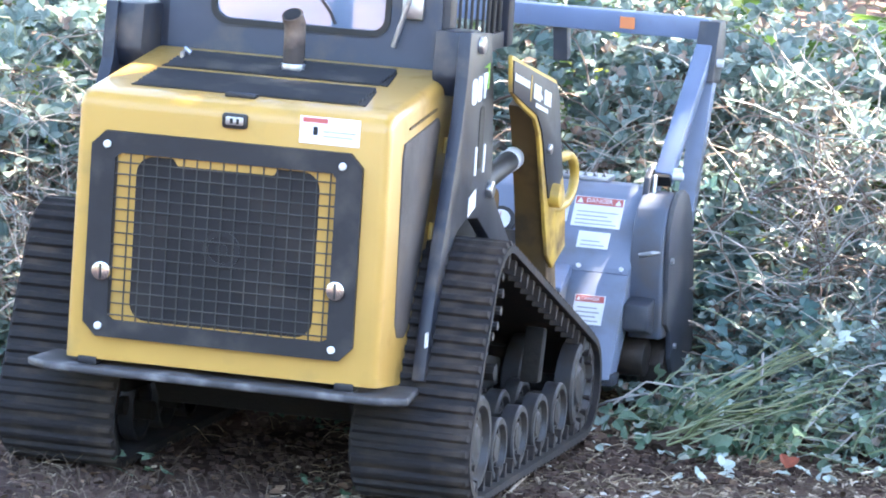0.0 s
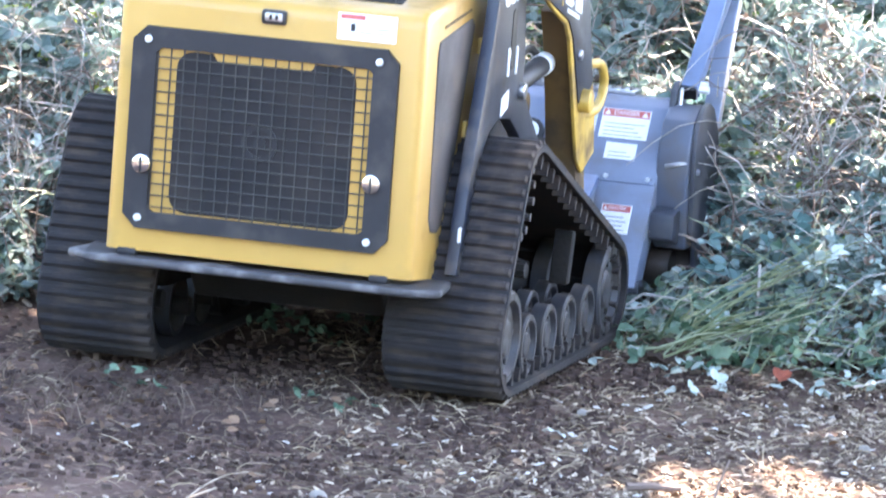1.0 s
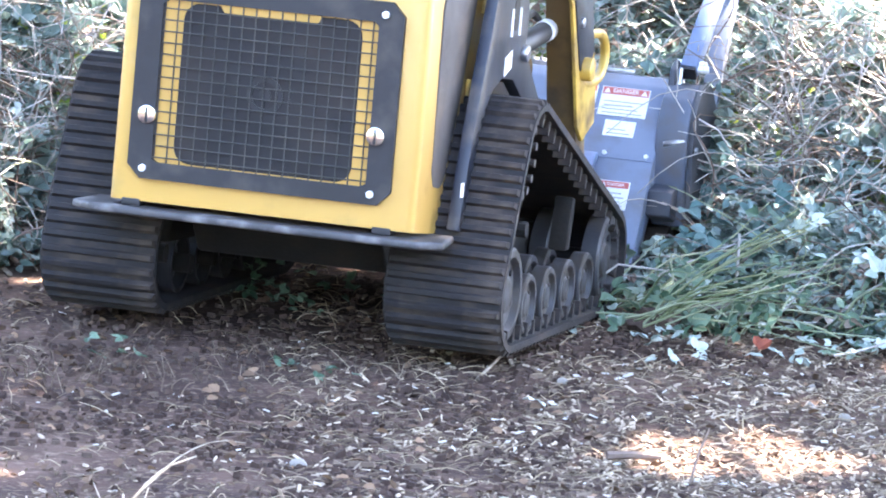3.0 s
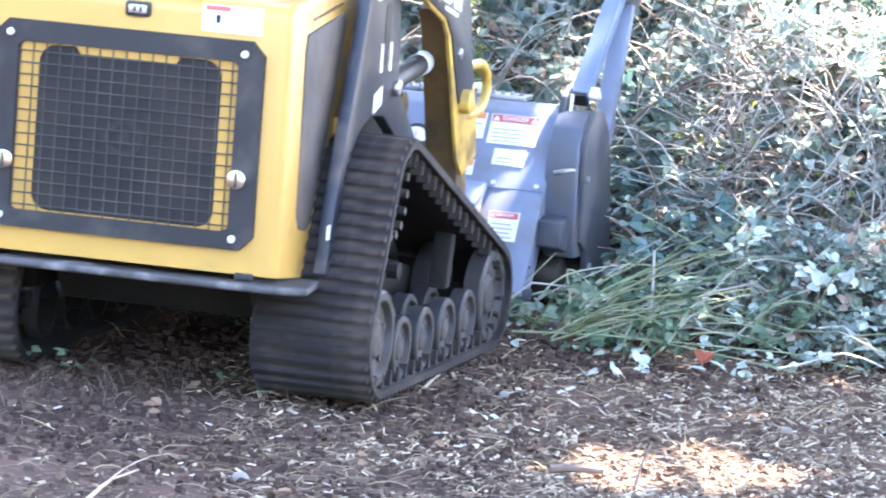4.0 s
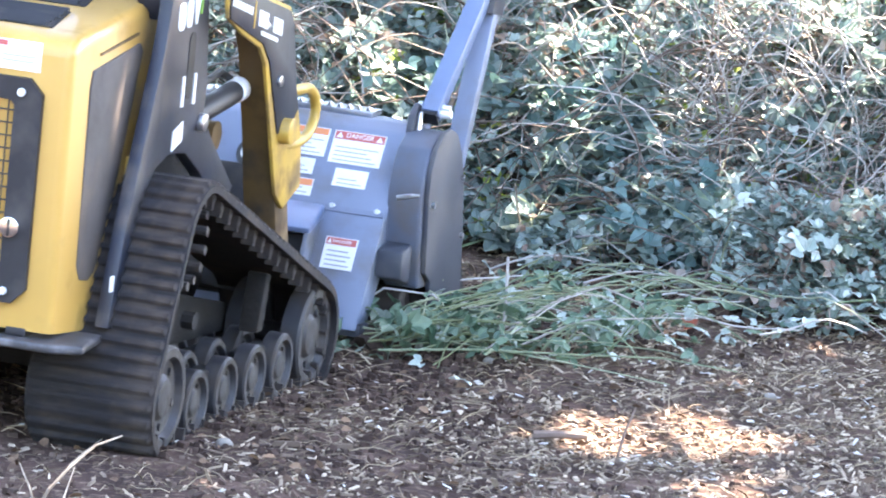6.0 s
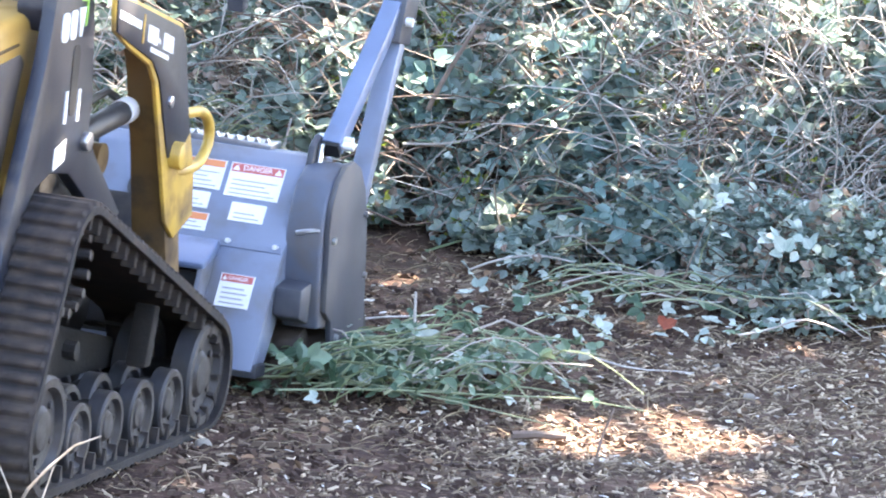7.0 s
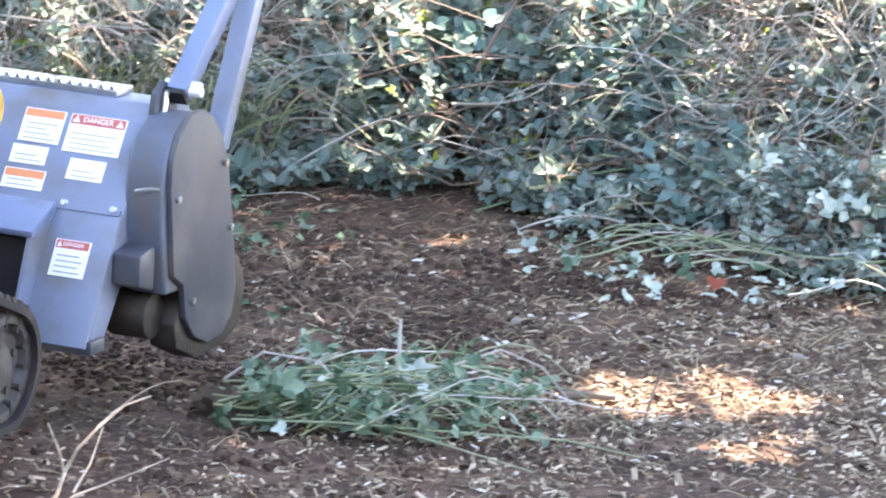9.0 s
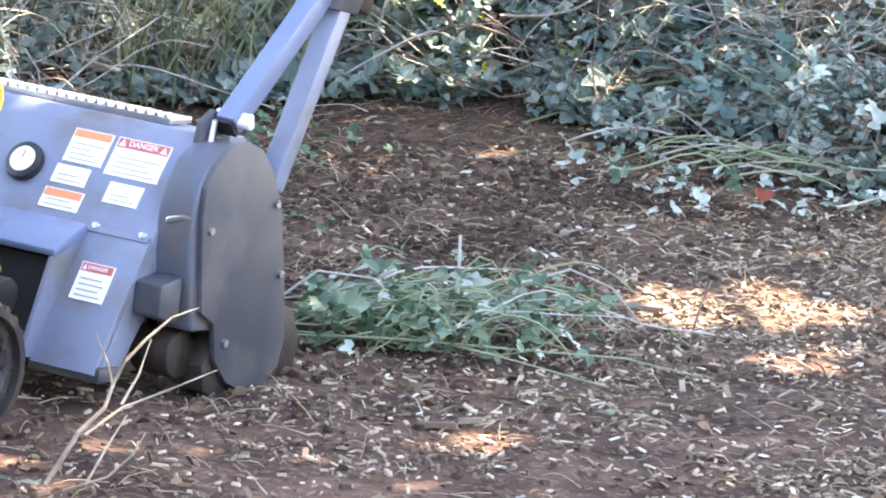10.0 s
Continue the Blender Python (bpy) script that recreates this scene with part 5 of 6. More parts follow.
def build_shade_tree(k, x, y, hgt, rad, n):
    tree = empty("tree", "tall leafy tree added to shade the clearing", "tree", group="trees round the clearing")
    r = random.Random(800 + k)
    bm = tube([(x, y, -0.1), (x + 0.1, y, hgt * 0.3), (x - 0.05, y + 0.1, hgt * 0.6), (x, y, hgt * 0.95)], 0.22, 10, taper=0.25)
    for i in range(9):
        a = r.uniform(0, 6.28)
        z = hgt * r.uniform(0.42, 0.85)
        tube([(x, y, z), (x + math.cos(a) * rad * 0.4, y + math.sin(a) * rad * 0.4, z + 0.5), (x + math.cos(a) * rad * 0.85, y + math.sin(a) * rad * 0.85, z + 1.1)], 0.07, 6, bm, 0.3)
    part("trunk", bm, M_BARK, tree, "rough brown trunk with limbs")
    m = Mass(850 + k)
    for _ in range(int(n * 0.62)):
        a, q = r.uniform(0, 6.28), math.sqrt(r.random())
        z = hgt * r.uniform(0.45, 1.0)
        q *= rad * (1.0 - 0.35 * abs(z / hgt - 0.65) / 0.35)
        p = Vector((x + math.cos(a) * q, y + math.sin(a) * q, z))
        # crown is left open wherever a sun patch is wanted below
        if sunlit(p):
            continue
        d = Vector((r.gauss(0, 1), r.gauss(0, 1), r.gauss(0, 0.6))).normalized()
        f = Vector((r.gauss(0, 0.6), r.gauss(0, 0.6), 1)).normalized()
        if abs(d.dot(f)) < 0.9:
            m.leaflet(p, d, f, r.uniform(0.20, 0.34), 0.1, 1.1)
    m.make("crown", M_TREE_LEAF, tree)


for k, (x, y, hgt, rad, n) in enumerate(((4.2, 19.6, 12, 4.8, 9500), (4.5, 24.2, 13, 5.0, 11500), (3.9, 29.5, 13, 4.6, 5000), (-4.3, 20.5, 12, 4.6, 5000), (-4.6, 25.5, 12, 4.6, 5000), (0.4, 33.5, 14, 5.0, 4500),
                                         (9.0, 21.5, 14, 4.5, 4000), (-8.5, 28.0, 12, 4.0, 2500), (5.5, 37.0, 14, 5.0, 2500))):
    build_shade_tree(k, x, y, hgt, rad, n)


def build_woods(k, label, x0, x1, y0, y1, hgt, trunks, n):
    """Woods further off, one mass of trunks and leaves."""
    m, t, r = Mass(77 + k), Mass(88 + k), random.Random(77 + k)
    for _ in range(trunks):
        x, y = r.uniform(x0, x1), r.uniform(y0, y1)
        t.cane([Vector((x, y, -0.1)), Vector((x + r.gauss(0, 0.3), y, 5)), Vector((x + r.gauss(0, 0.6), y, hgt * 1.2))], r.uniform(0.12, 0.3), 0.08, 8)
    for _ in range(n):
        x, y = r.uniform(x0 - 2, x1 + 2), r.uniform(y0 - 2, y1 + 2)
        p = Vector((x, y, hgt * r.random() ** 1.15 + 0.1))
        d = Vector((r.gauss(0, 1), r.gauss(0, 1), r.gauss(0, 0.6))).normalized()
        m.leaflet(p, d, Vector((r.gauss(0, 0.6), r.gauss(0, 0.6), 1)).normalized(), r.uniform(0.3, 0.8), 0.1, 1.0)
    w = empty("far_woods", label, "woods", kind="stuff")
    m.make("foliage", M_TREE_LEAF, w)
    t.make("trunks", M_BARK, w)


build_woods(0, "dim green woods beyond the clearing", -22, 22, 42, 60, 10, 60, 9000)
# the next three are out of view, added to cut the low sky light
build_woods(20, "unseen woods added behind the camera to block low sky light", -26, 26, -20, -8, 7, 50, 5500)
build_woods(40, "unseen woods added at the side to block low sky light", -22, -11, -6, 16, 7, 24, 3000)
build_woods(60, "unseen woods added at the side to block low sky light", 11, 22, -6, 16, 7, 24, 3000)


# ---- what lies on the ground ----
def build_litter():
    r = random.Random(9)
    chips, stalks, leaves, clods = Mass(31), Mass(32), Mass(33), Mass(34)

    def spot():
        y = 15.0 + 8.6 * r.random()
        return r.uniform(-2.9, 2.3), y
    for _ in range(26000):
        x, y = spot()
        dense = 0.5 + noise.noise((x * 1.4, y * 1.0, 6.0))
        if -1.4 < x < 0.2 and y > 19.2 and r.random() < 0.6:
            continue
        right = 0.42 + 0.32 * max(-1.0, min(1.0, x)) + (0.30 if y < 18.0 else 0)
        if r.random() > dense * right + (0.16 if y < 17.6 or x > 0.3 else 0.04):
            continue
        ln = r.uniform(0.008, 0.030) * (1.9 if r.random() < 0.10 else 1)
        chips.chip((x, y, ground_height(x, y) + 0.002), ln, ln * r.uniform(0.25, 0.7), r.uniform(0.003, 0.009), r.uniform(0, 6.28), r.gauss(0, 0.35))
    for _ in range(6500):                                # long pale splinters where the head has worked
        x, y = r.uniform(-0.5, 2.2), r.uniform(16.2, 21.6)
        if r.random() > 0.35 + 0.2 * x + 0.7 * noise.noise((x * 1.7, y * 1.3, 31.0)):
            continue
        ln = r.uniform(0.02, 0.055)
        chips.chip((x, y, ground_height(x, y) + 0.003), ln, ln * r.uniform(0.12, 0.35), r.uniform(0.002, 0.006), r.gauss(0.3, 0.9), r.gauss(0, 0.25))
    for _ in range(900):                                 # a heavier scatter of fresh chips
        x, y = 1.0 + r.gauss(0, 0.45), 18.8 + r.gauss(0, 0.55)
        ln = r.uniform(0.010, 0.034)
        chips.chip((x, y, ground_height(x, y) + 0.003), ln, ln * r.uniform(0.25, 0.7), r.uniform(0.003, 0.009), r.uniform(0, 6.28), r.gauss(0, 0.35))
    for _ in range(7000):
        x, y = spot()
        if r.random() > (0.25 if -1.4 < x < 0.2 and y > 19.2 else 0.55) + 0.6 * noise.noise((x * 1.1, y * 0.8, 2.0)):
            continue
        z = ground_height(x, y)
        ln = r.uniform(0.02, 0.16)
        a = r.uniform(0, 6.28)
        up = max(0.0, r.gauss(0.0, 0.28)) * ln
        p = Vector((x, y, z + 0.004))
        stalks.cane(arc(p, p + Vector((math.cos(a) * ln, math.sin(a) * ln, up)), r.uniform(0, 0.02), r, 5, 0.0025), r.uniform(0.0014, 0.0034), 0.001, 3)
    for _ in range(3600):                                # shredded fibres where the head has worked
        x, y = r.uniform(-0.6, 2.2), r.uniform(18.3, 23.2)
        if r.random() > 0.75 + 0.9 * noise.noise((x * 1.6, y * 1.1, 14.0)):
            continue
        p = Vector((x, y, ground_height(x, y) + 0.004))
        a, ln = r.gauss(0.2, 0.8), r.uniform(0.02, 0.11)
        stalks.cane(arc(p, p + Vector((math.cos(a) * ln, math.sin(a) * ln, max(0.0, r.gauss(0, 0.25)) * ln)), r.uniform(0, 0.012), r, 4, 0.001), r.uniform(0.0012, 0.003), 0.001, 3)
    for _ in range(3200):
        x, y = spot()
        p = Vector((x, y, ground_height(x, y) + r.uniform(0.002, 0.015)))
        a = r.uniform(0, 6.28)
        leaves.leaflet(p, Vector((math.cos(a), math.sin(a), r.gauss(0, 0.3))).normalized(), Vector((r.gauss(0, 0.4), r.gauss(0, 0.4), 1)).normalized(), r.uniform(0.02, 0.05), 0.2, 1.1)
    for _ in range(3000):
        x, y = spot()
        s = r.uniform(0.006, 0.022)
        clods.chip((x, y, ground_height(x, y) - s * 0.2), s * 1.5, s * 1.2, s * 0.9, r.uniform(0, 6.28), 0)
    bits = Mass(36)
    for _ in range(1100):                                # small whitish scraps
        x, y = r.uniform(-1.6, 2.2), r.uniform(15.2, 21.8)
        if r.random() > 0.35 + 0.22 * x + 0.5 * noise.noise((x * 1.3, y * 1.1, 51.0)):
            continue
        ln = r.uniform(0.012, 0.034)
        bits.chip((x, y, ground_height(x, y) + 0.006), ln, ln * r.uniform(0.45, 0.9), 0.003, r.uniform(0, 6.28), r.gauss(0, 0.3))
    tagged(bits.make("pale_scraps", M_SCRAP), "small whitish scraps of wood and leaf on the soil", "scraps", kind="stuff")
    churn = Mass(35)
    for _ in range(1300):                                # dark furrow where the brambles were dragged
        x = r.gauss(0.55, 0.55)
        y = 20.75 + 0.35 * x + r.gauss(0, 0.28)
        if r.random() > 0.5 + 0.9 * noise.noise((x * 2.4, y * 2.0, 17.0)):
            continue
        sz = r.uniform(0.008, 0.028)
        churn.chip((x, y, ground_height(x, y) - sz * 0.1), sz * 1.6, sz * 1.2, sz * 0.8, r.uniform(0, 6.28), r.gauss(0, 0.25))
    for _ in range(6000):                                # moist crumbs thrown up along the wheel marks
        x, y = r.gauss(-0.50, 0.72), r.gauss(19.35, 1.15)
        if r.random() > 0.42 + 0.9 * noise.noise((x * 2.0, y * 1.2, 21.0)) or not 15.5 < y < 22.5:
            continue
        sz = r.uniform(0.008, 0.026)
        churn.chip((x, y, ground_height(x, y) - sz * 0.2), sz * 1.5, sz * 1.2, sz * 0.8, r.uniform(0, 6.28), r.gauss(0, 0.25))
    tagged(churn.make("churned_soil", M_MOIST), "dark moist churned-up soil crumbs along the wheel marks", "soil", kind="stuff")
    tagged(chips.make("wood_chips", M_CHIP), "pale and brown shredded wood chips on the soil", "wood chips", kind="stuff")
    tagged(stalks.make("dry_stalks", M_STALK), "broken dry stalks scattered over the soil", "stalks", kind="stuff")
    tagged(leaves.make("leaf_litter", M_LITTER), "brown dead leaf litter on the soil", "leaf litter", kind="stuff")
    tagged(clods.make("soil_clods", M_CLOD), "dark crumbs of torn-up soil", "soil", kind="stuff")


build_litter()


def build_dry_tufts():
    for k, (x, y, n, s) in enumerate(((-1.35, 19.4, 60, 0.16), (-1.15, 19.75, 40, 0.13), (-0.95, 19.45, 36, 0.12), (-0.55, 20.1, 40, 0.12), (-1.6, 19.8, 50, 0.18), (-0.2, 19.95, 24, 0.10), (-0.75, 19.9, 30, 0.11))):
        m, r = Mass(1200 + k), random.Random(1200 + k)
        for _ in range(int(n * 0.6)):
            p = Vector((x + r.gauss(0, 0.10), y + r.gauss(0, 0.14), 0))
            p.z = ground_height(p.x, p.y) - 0.005
            a = r.uniform(0, 6.28)
            q = p + Vector((math.cos(a), math.sin(a), r.uniform(0.1, 1.1))).normalized() * s * r.uniform(0.4, 1.2)
            m.cane(arc(p, q, 0.02, r, 6, 0.003), r.uniform(0.0015, 0.0028), 0.001, 3)
        tagged(m.make("dry_tuft", M_TUFT), "uprooted tuft of dry brown stalks", "dry grass", group="dry tufts", kind="stuff")


build_dry_tufts()


def build_root_tangle():
    """Torn brown roots and stalks heaped at the thicket's foot."""
    for k, (x, y, n, s) in enumerate(((1.62, 21.75, 70, 0.24), (1.95, 21.85, 70, 0.26), (1.38, 21.62, 36, 0.18))):
        tangle = empty("root_tangle", "heap of torn brown roots and stalks on dark soil", "roots", group="root tangles")
        m, r = Mass(1300 + k), random.Random(1300 + k)
        for _ in range(n):
            p = Vector((x + r.gauss(0, 0.16), y + r.gauss(0, 0.10), 0))
            p.z = ground_height(p.x, p.y) + r.uniform(0.0, 0.10)
            a = r.uniform(-0.7, 0.7) + (math.pi if r.random() < 0.5 else 0)
            q = p + Vector((math.cos(a), math.sin(a) * 0.6, r.uniform(-0.1, 0.6))).normalized() * s * r.uniform(0.5, 1.5)
            q.z = max(q.z, ground_height(q.x, q.y) + 0.01)
            m.single("root", arc(p, q, r.uniform(0.0, 0.06), r, 7, 0.012), r.uniform(0.002, 0.005), 0.0012, r.choice((M_CANE_BROWN, M_CANE_BROWN, M_TUFT, M_TWIG)), tangle, 4)
        for _ in range(120):
            sz = r.uniform(0.015, 0.05)
            px, py = x + r.gauss(0, 0.2), y + r.gauss(0, 0.12)
            m.chip((px, py, ground_height(px, py) - sz * 0.2), sz * 1.5, sz * 1.2, sz * 0.9, r.uniform(0, 6.28), r.gauss(0, 0.2))
        tagged(m.make("torn_soil", M_MOIST, tangle), kind="stuff")


build_root_tangle()


def build_weeds():
    """Low green weeds left standing between the wheel marks."""
    for k, (x, y, n) in enumerate(((-0.79, 21.4, 14), (-0.58, 21.3, 16), (-0.70, 21.8, 12), (-0.35, 21.4, 8), (-0.42, 19.9, 5), (-1.14, 19.7, 6))):
        weed = empty("weed", "low green weed on the dark soil", "weed", group="weeds")
        r = random.Random(1400 + k)
        for i in range(n):
            m = Mass(1400 + 20 * k + i)
            p = Vector((x + r.gauss(0, 0.09), y + r.gauss(0, 0.12), 0))
            p.z = ground_height(p.x, p.y) + r.uniform(0.01, 0.10)
            m.spray(p, r.uniform(0.03, 0.05), 0.8)
            m.make("leaf", M_HEAP_LEAF, weed)


build_weeds()


def build_small_things():
    r = random.Random(3)

    def stick(name, label, pts, r0, r1, material, cat="stick"):
        m = Mass(1)
        m.cane([Vector(p) for p in pts], r0, r1, 7)
        return tagged(m.make(name, material), label, cat)
    stick("stick", "short dark broken stick lying in the sun patch", [(0.56, 18.67, 0.02), (0.64, 18.69, 0.025), (0.74, 18.72, 0.02)], 0.016, 0.012, M_CANE_BROWN)
    stick("twig", "thin brown twig standing in the soil", [(0.83, 18.45, -0.01), (0.85, 18.45, 0.09), (0.88, 18.45, 0.18)], 0.005, 0.003, M_CANE_BROWN)
    global RUN_OVER
    RUN_OVER = stick("stick", "pale straight stick beside the wheel mark", [(0.12, 19.92, 0.012), (0.20, 20.38, 0.02), (0.29, 20.84, 0.03)], 0.007, 0.004, M_TWIG)
    stick("twig", "pale bowed twig on the dark soil", [(-0.90, 17.6, 0.01), (-0.872, 17.72, 0.02), (-0.84, 17.86, 0.028), (-0.81, 18.0, 0.033), (-0.775, 18.14, 0.034), (-0.735, 18.27, 0.031), (-0.685, 18.37, 0.024), (-0.62, 18.42, 0.012)], 0.0035, 0.0018, M_TWIG)
    for x, y, s in ((1.41, 19.82, 0.022), (1.30, 20.05, 0.016), (1.33, 20.45, 0.018), (-0.44, 18.2, 0.028), (0.42, 20.0, 0.02)):
        bm = bmesh.new()
        bmesh.ops.create_icosphere(bm, subdivisions=2, radius=s)
        for v in bm.verts:
            v.co *= 1 + 0.3 * noise.noise(v.co * 40 + Vector((x, y, 0)))
            v.co.z *= 0.7
        ob = part("stone", bm, M_STONE, None)
        ob.location = (x, y, ground_height(x, y) + s * 0.35)
        tagged(ob, "small pale stone on the soil", "stone", group="stones")
    for k, (x, y, s) in enumerate(((-0.24, 18.22, 0.10), (-0.06, 18.25, 0.07), (0.02, 16.68, 0.13), (0.12, 16.75, 0.08), (0.33, 20.02, 0.05))):
        m = Mass(60 + k)
        m.chip((x, y, ground_height(x, y) + 0.008), s, s * 0.35, 0.014, r.uniform(-0.4, 0.4), 0.1)
        tagged(m.make("wood_splinter", M_CHIP), "pale split piece of wood", "wood", group="wood splinters")
    m = Mass(90)
    m.leaflet(Vector((1.15, 20.92, 0.03)), Vector((0.5, 0.3, 0.5)).normalized(), Vector((0, -0.6, 1)).normalized(), 0.07)
    m.leaflet(Vector((1.16, 20.95, 0.03)), Vector((-0.3, 0.3, 0.6)).normalized(), Vector((0, -0.6, 1)).normalized(), 0.06)
    tagged(m.make("fallen_leaf", M_RED_LEAF), "rust red fallen leaf on the soil", "leaf")
    # branching twig that stands up close to the camera's side
    tw = Mass(95)
    for pts, r0, r1 in (
            ([(-1.037, 15.45, 0.011), (-0.958, 15.5, 0.155), (-0.895, 15.55, 0.218), (-0.88, 15.6, 0.276), (-0.85, 15.6, 0.343), (-0.798, 15.65, 0.401), (-0.734, 15.7, 0.457), (-0.665, 15.75, 0.48)], 0.0078, 0.0028),
            ([(-0.942, 15.5, 0.148), (-0.851, 15.6, 0.211), (-0.725, 15.65, 0.263), (-0.598, 15.7, 0.319)], 0.0048, 0.002),
            ([(-0.879, 15.6, 0.268), (-0.9, 15.6, 0.338), (-0.939, 15.65, 0.402)], 0.0048, 0.002),
            ([(-0.852, 15.6, 0.222), (-0.814, 15.65, 0.295), (-0.788, 15.7, 0.392)], 0.0048, 0.002),
            ([(-0.986, 15.4, 0.008), (-0.867, 15.42, 0.053), (-0.803, 15.45, 0.115), (-0.777, 15.5, 0.165)], 0.0048, 0.002),
            ([(-0.926, 15.4, 0.029), (-0.877, 15.5, 0.122), (-0.832, 15.55, 0.203)], 0.0048, 0.002),
    ):
        tw.cane([Vector(p) for p in pts], r0, r1, 6)
    tagged(tw.make("dead_branch", M_TWIG), "pale dead branching twig sticking out of the soil", "branch")
    lv = Mass(96)
    for x, y in ((-1.13, 15.42), (-1.05, 15.40), (1.16, 21.40), (1.05, 21.46), (1.26, 21.42), (0.86, 21.3), (0.45, 21.1), (0.7, 21.15), (0.98, 21.05), (0.95, 20.8), (0.75, 21.0), (1.3, 20.9), (0.55, 16.9), (1.2, 16.0), (1.22, 20.95), (1.28, 20.97), (1.12, 20.92), (0.77, 20.62), (0.81, 20.66), (0.33, 19.55)):
        lv.spray(Vector((x, y, ground_height(x, y) + 0.03)), 0.055, 0.9)
    grn = Mass(97)
    for k in range(70):
        x = r.uniform(0.35, 1.7)
        y = 21.35 + r.gauss(0, 0.28) + 0.12 * x
        p = Vector((x, y, ground_height(x, y) + r.uniform(0.02, 0.07)))
        (lv if r.random() < 0.4 else grn).spray(p, r.uniform(0.035, 0.06), 0.9)
        if k % 4 == 0:
            a = r.uniform(-0.5, 0.5)
            q = p + Vector((math.cos(a) * 0.4, math.sin(a) * 0.4, r.uniform(-0.02, 0.08)))
            q.z = max(q.z, ground_height(q.x, q.y) + 0.01)
            tagged(grn.single("cut_cane", arc(p, q, 0.04, r, 7, 0.015), 0.005, 0.003, r.choice((M_CANE, M_CANE_GREEN)), None), "short cut bramble cane lying on the soil", "cane", group="cut canes")
    tagged(grn.make("scattered_leaves", M_HEAP_LEAF), "green torn bramble leaves on the soil", "leaves", kind="stuff")
    tagged(lv.make("torn_leaves", M_LEAF_PALE), "pale torn bramble leaves on the soil", "leaves", kind="stuff")


build_small_things()


# ---- the torn-out brambles that the head drags along ----
def build_heap(name, label, k, n_cane, n_leaf, n_blade, spread, reach, height):
    """A loose heap round its own origin: canes fanning to +x, leaves and long blades."""
    heap = empty(name, label, "brambles", group="dragged brambles")
    gc, dc, lv, pl, bl = Mass(2000 + k), Mass(2100 + k), Mass(2200 + k), Mass(2300 + k), Mass(2400 + k)
    r = random.Random(2000 + k)
    for i in range(n_cane):
        p = Vector((r.uniform(-0.25, 0.15), r.gauss(0, spread), r.uniform(0.02, height * 0.5)))
        a = r.gauss(0.0, 0.5)
        ln = reach * (r.uniform(0.4, 1.2) if i > 3 else r.uniform(1.2, 2.0))
        q = p + Vector((math.cos(a) * ln, math.sin(a) * ln * 0.6, r.uniform(-0.05, height * 0.9)))
        q.z = max(0.02, q.z)
        pts = arc(p, q, r.uniform(0.0, 0.12), r, 9, 0.02)
        gc.single("cane", pts, r.uniform(0.003, 0.006), 0.002, M_CANE_GREEN if r.random() < 0.8 else M_CANE, heap)
        for _ in range(2):
            c = pts[r.randint(2, 8)]
            lv.spray(c + Vector((r.gauss(0, 0.03), r.gauss(0, 0.03), r.uniform(0, 0.04))), r.uniform(0.03, 0.06), 0.6)
    for i in range(n_leaf):
        p = Vector((r.uniform(-0.35, reach * 0.7), r.gauss(0, spread), height * r.random() ** 1.4 + 0.02))
        (pl if r.random() < 0.17 else lv).spray(p, r.uniform(0.045, 0.085), 0.6)
    for i in range(n_blade):
        p = Vector((r.uniform(-0.3, 0.3), r.gauss(0, spread * 0.8), r.uniform(0.0, height * 0.3)))
        a = r.gauss(0.0, 0.35)
        ln = reach * r.uniform(0.5, 1.0)
        q = p + Vector((math.cos(a) * ln, math.sin(a) * ln * 0.6, r.uniform(0.0, height)))
        bl.single("blade", arc(p, q, r.uniform(0.02, 0.12), r, 7, 0.02), 0.0035, 0.0012, M_GRASS, heap, 3)
    for m, nm, material in ((gc, "green_canes", M_CANE_GREEN), (dc, "dry_canes", M_CANE), (lv, "leaves", M_HEAP_LEAF), (pl, "pale_leaves", M_LEAF_PALE), (bl, "long_blades", M_GRASS)):
        if m.v:
            tagged(m.make(nm, material, heap), kind="stuff")
    return heap


HEAPS = []
for k, (dx, dy, dz, turn, lag) in enumerate(((-0.35, -0.10, 0.0, 8, 0.0), (-0.05, 0.12, 0.0, -14, 0.12), (0.20, -0.18, 0.0, -6, 0.2), (0.0, -0.25, 0.02, 20, 0.05), (-0.20, 0.28, 0.0, 30, 0.25), (0.42, 0.10, 0.0, 4, 0.35))):
    ob = build_heap("torn_bramble_heap", "torn green bramble canes and leaves dragged over the soil", k, 8, 34, 2, 0.11, 0.36, 0.13)
    HEAPS.append((ob, dx, dy, dz, turn, lag))


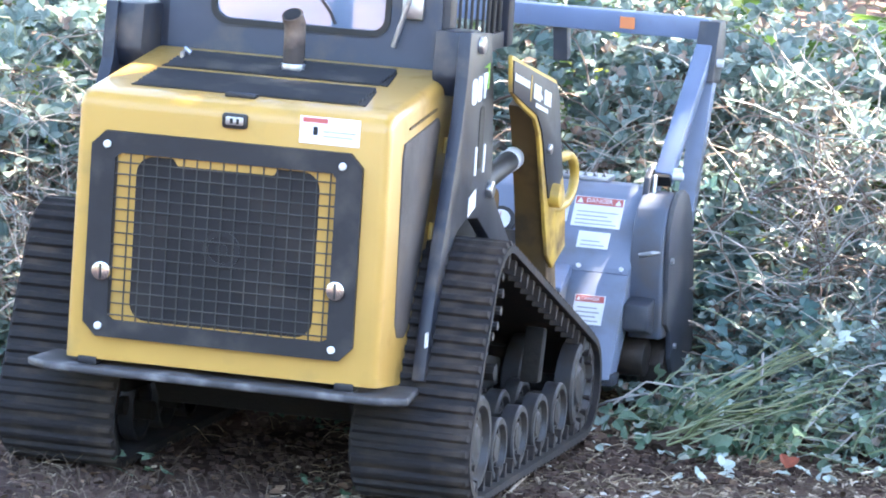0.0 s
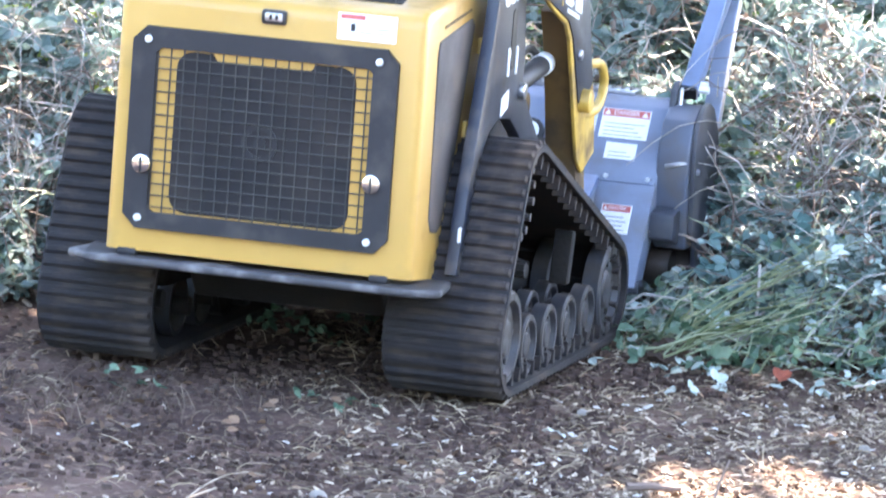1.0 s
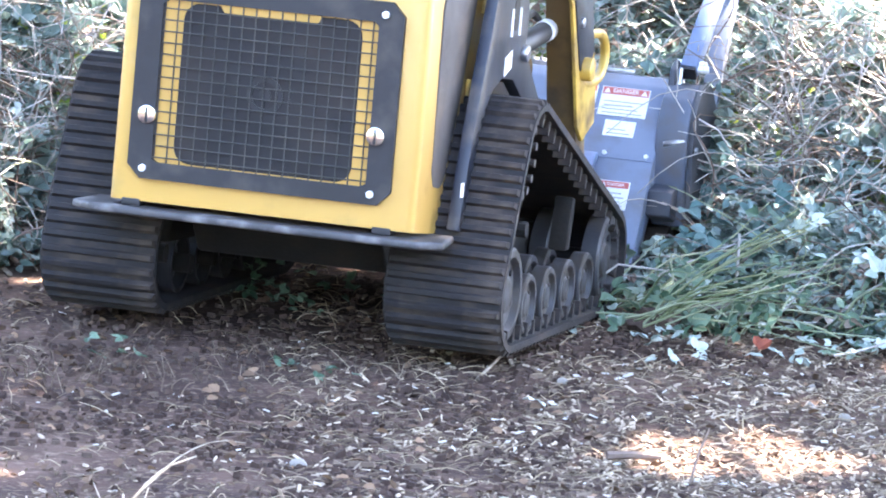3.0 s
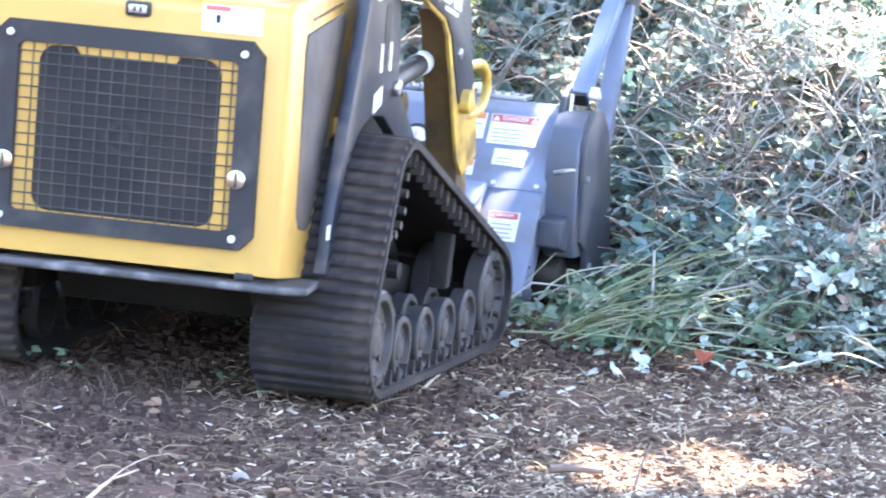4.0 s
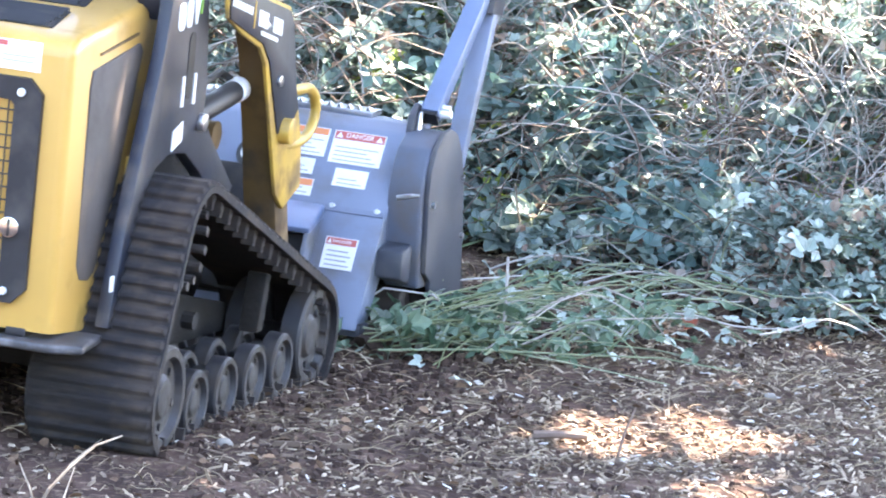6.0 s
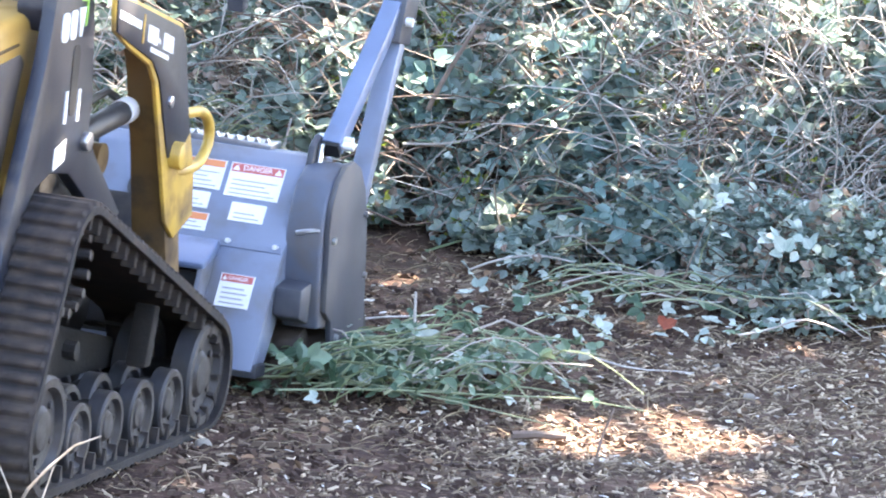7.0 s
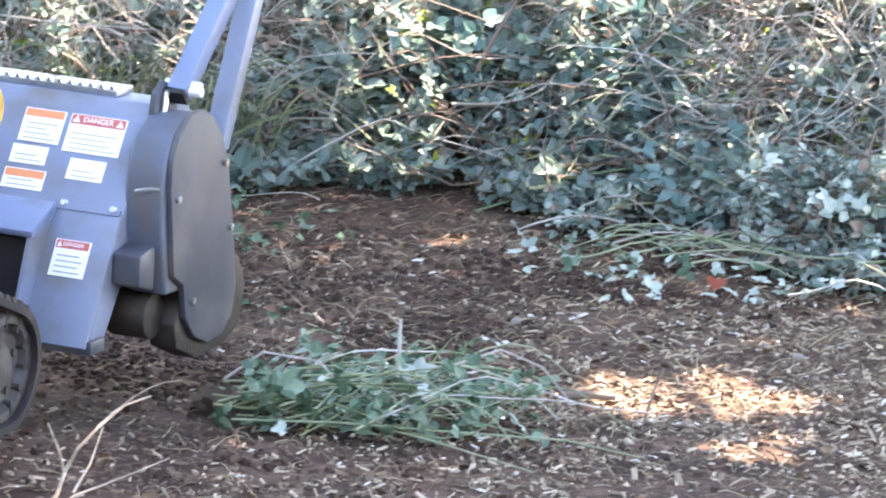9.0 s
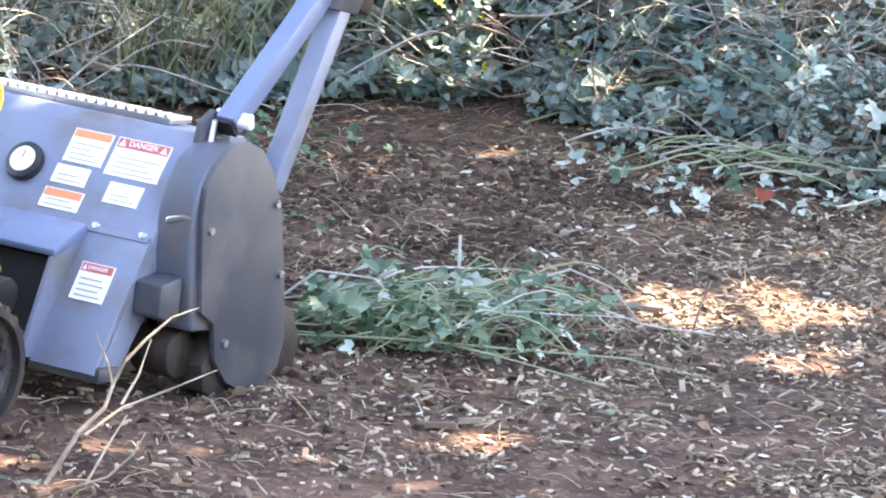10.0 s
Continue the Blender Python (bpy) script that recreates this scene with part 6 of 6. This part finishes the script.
def build_loose_canes():
    """Single long canes that travel with the heap, in its space."""
    out = []
    for label, pts, r0, material in (
            ("thick pale bramble cane bent up in a hook", [(-0.10, 0.10, 0.06), (-0.02, 0.05, 0.05), (0.04, 0.0, 0.07), (0.065, -0.02, 0.14), (0.065, -0.03, 0.24), (0.06, -0.03, 0.36)], 0.010, M_CANE),
            ("long bowed bramble cane over the soil", [(-0.05, 0.0, 0.06), (0.12, 0.02, 0.12), (0.26, 0.1, 0.20), (0.42, 0.2, 0.24), (0.56, 0.2, 0.19), (0.66, 0.2, 0.08)], 0.006, M_CANE),
            ("long green bramble cane lying flat", [(-0.45, -0.25, 0.05), (-0.1, -0.28, 0.07), (0.25, -0.25, 0.06), (0.6, -0.2, 0.05), (0.85, -0.3, 0.03)], 0.0045, M_CANE_GREEN),
            ("long green bramble cane lying flat", [(-0.5, 0.05, 0.08), (-0.2, -0.1, 0.07), (0.2, -0.3, 0.05), (0.55, -0.55, 0.03)], 0.004, M_CANE_GREEN),
            ("arching thin bramble cane", [(-0.5, 0.1, 0.10), (-0.38, 0.1, 0.20), (-0.2, 0.1, 0.19), (-0.05, 0.0, 0.08)], 0.005, M_CANE)):
        m = Mass(3)
        m.cane([Vector(p) for p in pts], r0, r0 * 0.55, 6)
        ob = tagged(m.make("bramble_cane", material), label, "cane", group="dragged brambles")
        out.append(ob)
    return out


LOOSE = build_loose_canes()


def build_stalk_fan():
    """Long green stalks pulled over, fanning up from one root ball."""
    fan = empty("pulled_stalk_clump", "clump of long green stalks pulled over beside its root ball", "stalks", group="dragged brambles")
    r = random.Random(321)
    for i in range(20):
        a, up = r.gauss(0.0, 0.35), r.uniform(0.05, 0.55)
        ln = r.uniform(0.35, 0.75) * (1.35 if i % 4 == 0 else 1.0)
        p = Vector((r.gauss(0, 0.04), r.gauss(0, 0.08), 0.03))
        q = p + Vector((math.cos(a) * math.cos(up), math.sin(a), math.sin(up))) * ln
        Mass(0).single("stalk", arc(p, q, r.uniform(0.0, 0.06), r, 8, 0.012), r.uniform(0.003, 0.006), 0.002, r.choice((M_GRASS, M_GRASS, M_CANE_GREEN)), fan)
    bm = bmesh.new()
    bmesh.ops.create_icosphere(bm, subdivisions=3, radius=0.09)
    for v in bm.verts:
        v.co = Vector((v.co.x * 1.3, v.co.y, v.co.z * 0.7)) * (1 + 0.45 * noise.noise(v.co * 22))
    part("root_ball", bm, M_CLOD, fan, "dark crumbling root ball")
    lv = Mass(322)
    for _ in range(16):
        lv.spray(Vector((r.uniform(0.0, 0.5), r.gauss(0, 0.12), r.uniform(0.03, 0.2))), r.uniform(0.04, 0.06), 0.7)
    tagged(lv.make("leaves", M_HEAP_LEAF, fan), kind="stuff")
    return fan


FAN = build_stalk_fan()

# ---- movement ----
HEAP_PATH = [(0.0, 0.95, 21.55), (2.0, 0.97, 21.62), (3.4, 0.95, 21.55), (4.0, 0.86, 21.45), (4.5, 0.78, 21.3), (5.0, 0.62, 21.0), (5.5, 0.48, 20.65), (6.0, 0.36, 20.25), (7.5, -0.03, 18.9), (8.0, -0.14, 18.45), (8.5, -0.16, 18.15), (9.0, -0.10, 17.98), (9.4, -0.06, 17.92), (10.0, -0.06, 17.92)]


def travel():
    """Distance that the loader has rolled forward, every tenth of a second."""
    ts, acc = [r[0] for r in LOADER_ROWS], [0.0]
    for (ta, a), (tb, b) in zip(LOADER_ROWS, LOADER_ROWS[1:]):
        d = b.translation - a.translation
        fwd = (a.to_3x3() @ Vector((0, 1, 0)) + b.to_3x3() @ Vector((0, 1, 0))).normalized()
        acc.append(acc[-1] + d.dot(fwd))
    grid = np.round(np.arange(0, 10.01, 0.1), 2)
    return [(float(t), float(np.interp(t, ts, acc))) for t in grid]


def motions():
    walk(loader, LOADER_ROWS)
    walk(head, LOADER_ROWS)
    roll = travel()
    for ob, x, y, z, r, s in SPIN:
        rows = []
        for t, d in roll:
            m = pose(x, y, z, -math.degrees(d / r))
            if s < 0:
                m = m @ pose(0, 0, 0, 0, 0, 180)
            rows.append((t, m))
        walk(ob, rows)
    for ob, x, s0, lift in LUGS:
        rows = []
        for t, d in roll:
            y, z, a = on_belt(s0 - d)
            rows.append((t, Matrix.Translation((x, y, z)) @ Matrix.Rotation(a + math.pi, 4, "X") @ Matrix.Translation((0, 0, lift))))
        walk(ob, rows)
    for ob, dx, dy, dz, turn, lag in HEAPS:
        rows = []
        for t, x, y in HEAP_PATH:
            back = float(np.interp(t, [0, 4, 8.5, 10], [0, lag, lag * 0.4, lag * 0.4]))
            rows.append((t, pose(x + dx * float(np.interp(t, [4, 7.5, 8.7], [1.3, 0.70, 0.5])) + back * 0.5 + float(np.interp(t, [3.5, 5.0], [0.22, 0.0])), y + dy + back, dz, 0, float(np.interp(t, [0, 4.5, 6.0, 8.5], [-24, -24, -5, 0])), turn + 6 * math.sin(t * 1.3 + dx * 9))))
        walk(ob, rows)
    for k, ob in enumerate(LOOSE):
        walk(ob, [(t, pose(x + 0.05, y - 0.02 * k, 0.0, 0, 0, 9 * math.sin(t * 0.9 + k) - 9 * math.sin(9.0 + k) * (t / 10))) for t, x, y in HEAP_PATH])
    walk(RUN_OVER, [(0.0, pose(0, 0, 0)), (5.6, pose(0, 0, 0)), (6.6, pose(-0.25, -1.3, 0.01, 0, 0, 3)), (7.5, pose(-0.45, -2.1, 0.01, 0, 0, 3)), (10.0, pose(-0.5, -2.3, 0.01, 0, 0, 3))])
    rows = []
    for t, x, y in HEAP_PATH:
        k = float(np.interp(t, [3.5, 6.0, 8.5], [0, 0.6, 1.0]))
        rows.append((t, pose(x - 0.20 - 0.20 * k, y - 0.22 + 0.25 * k, 0.02, 0, -10 + 26 * k, 6 - 10 * k)))
    walk(FAN, rows)


motions()
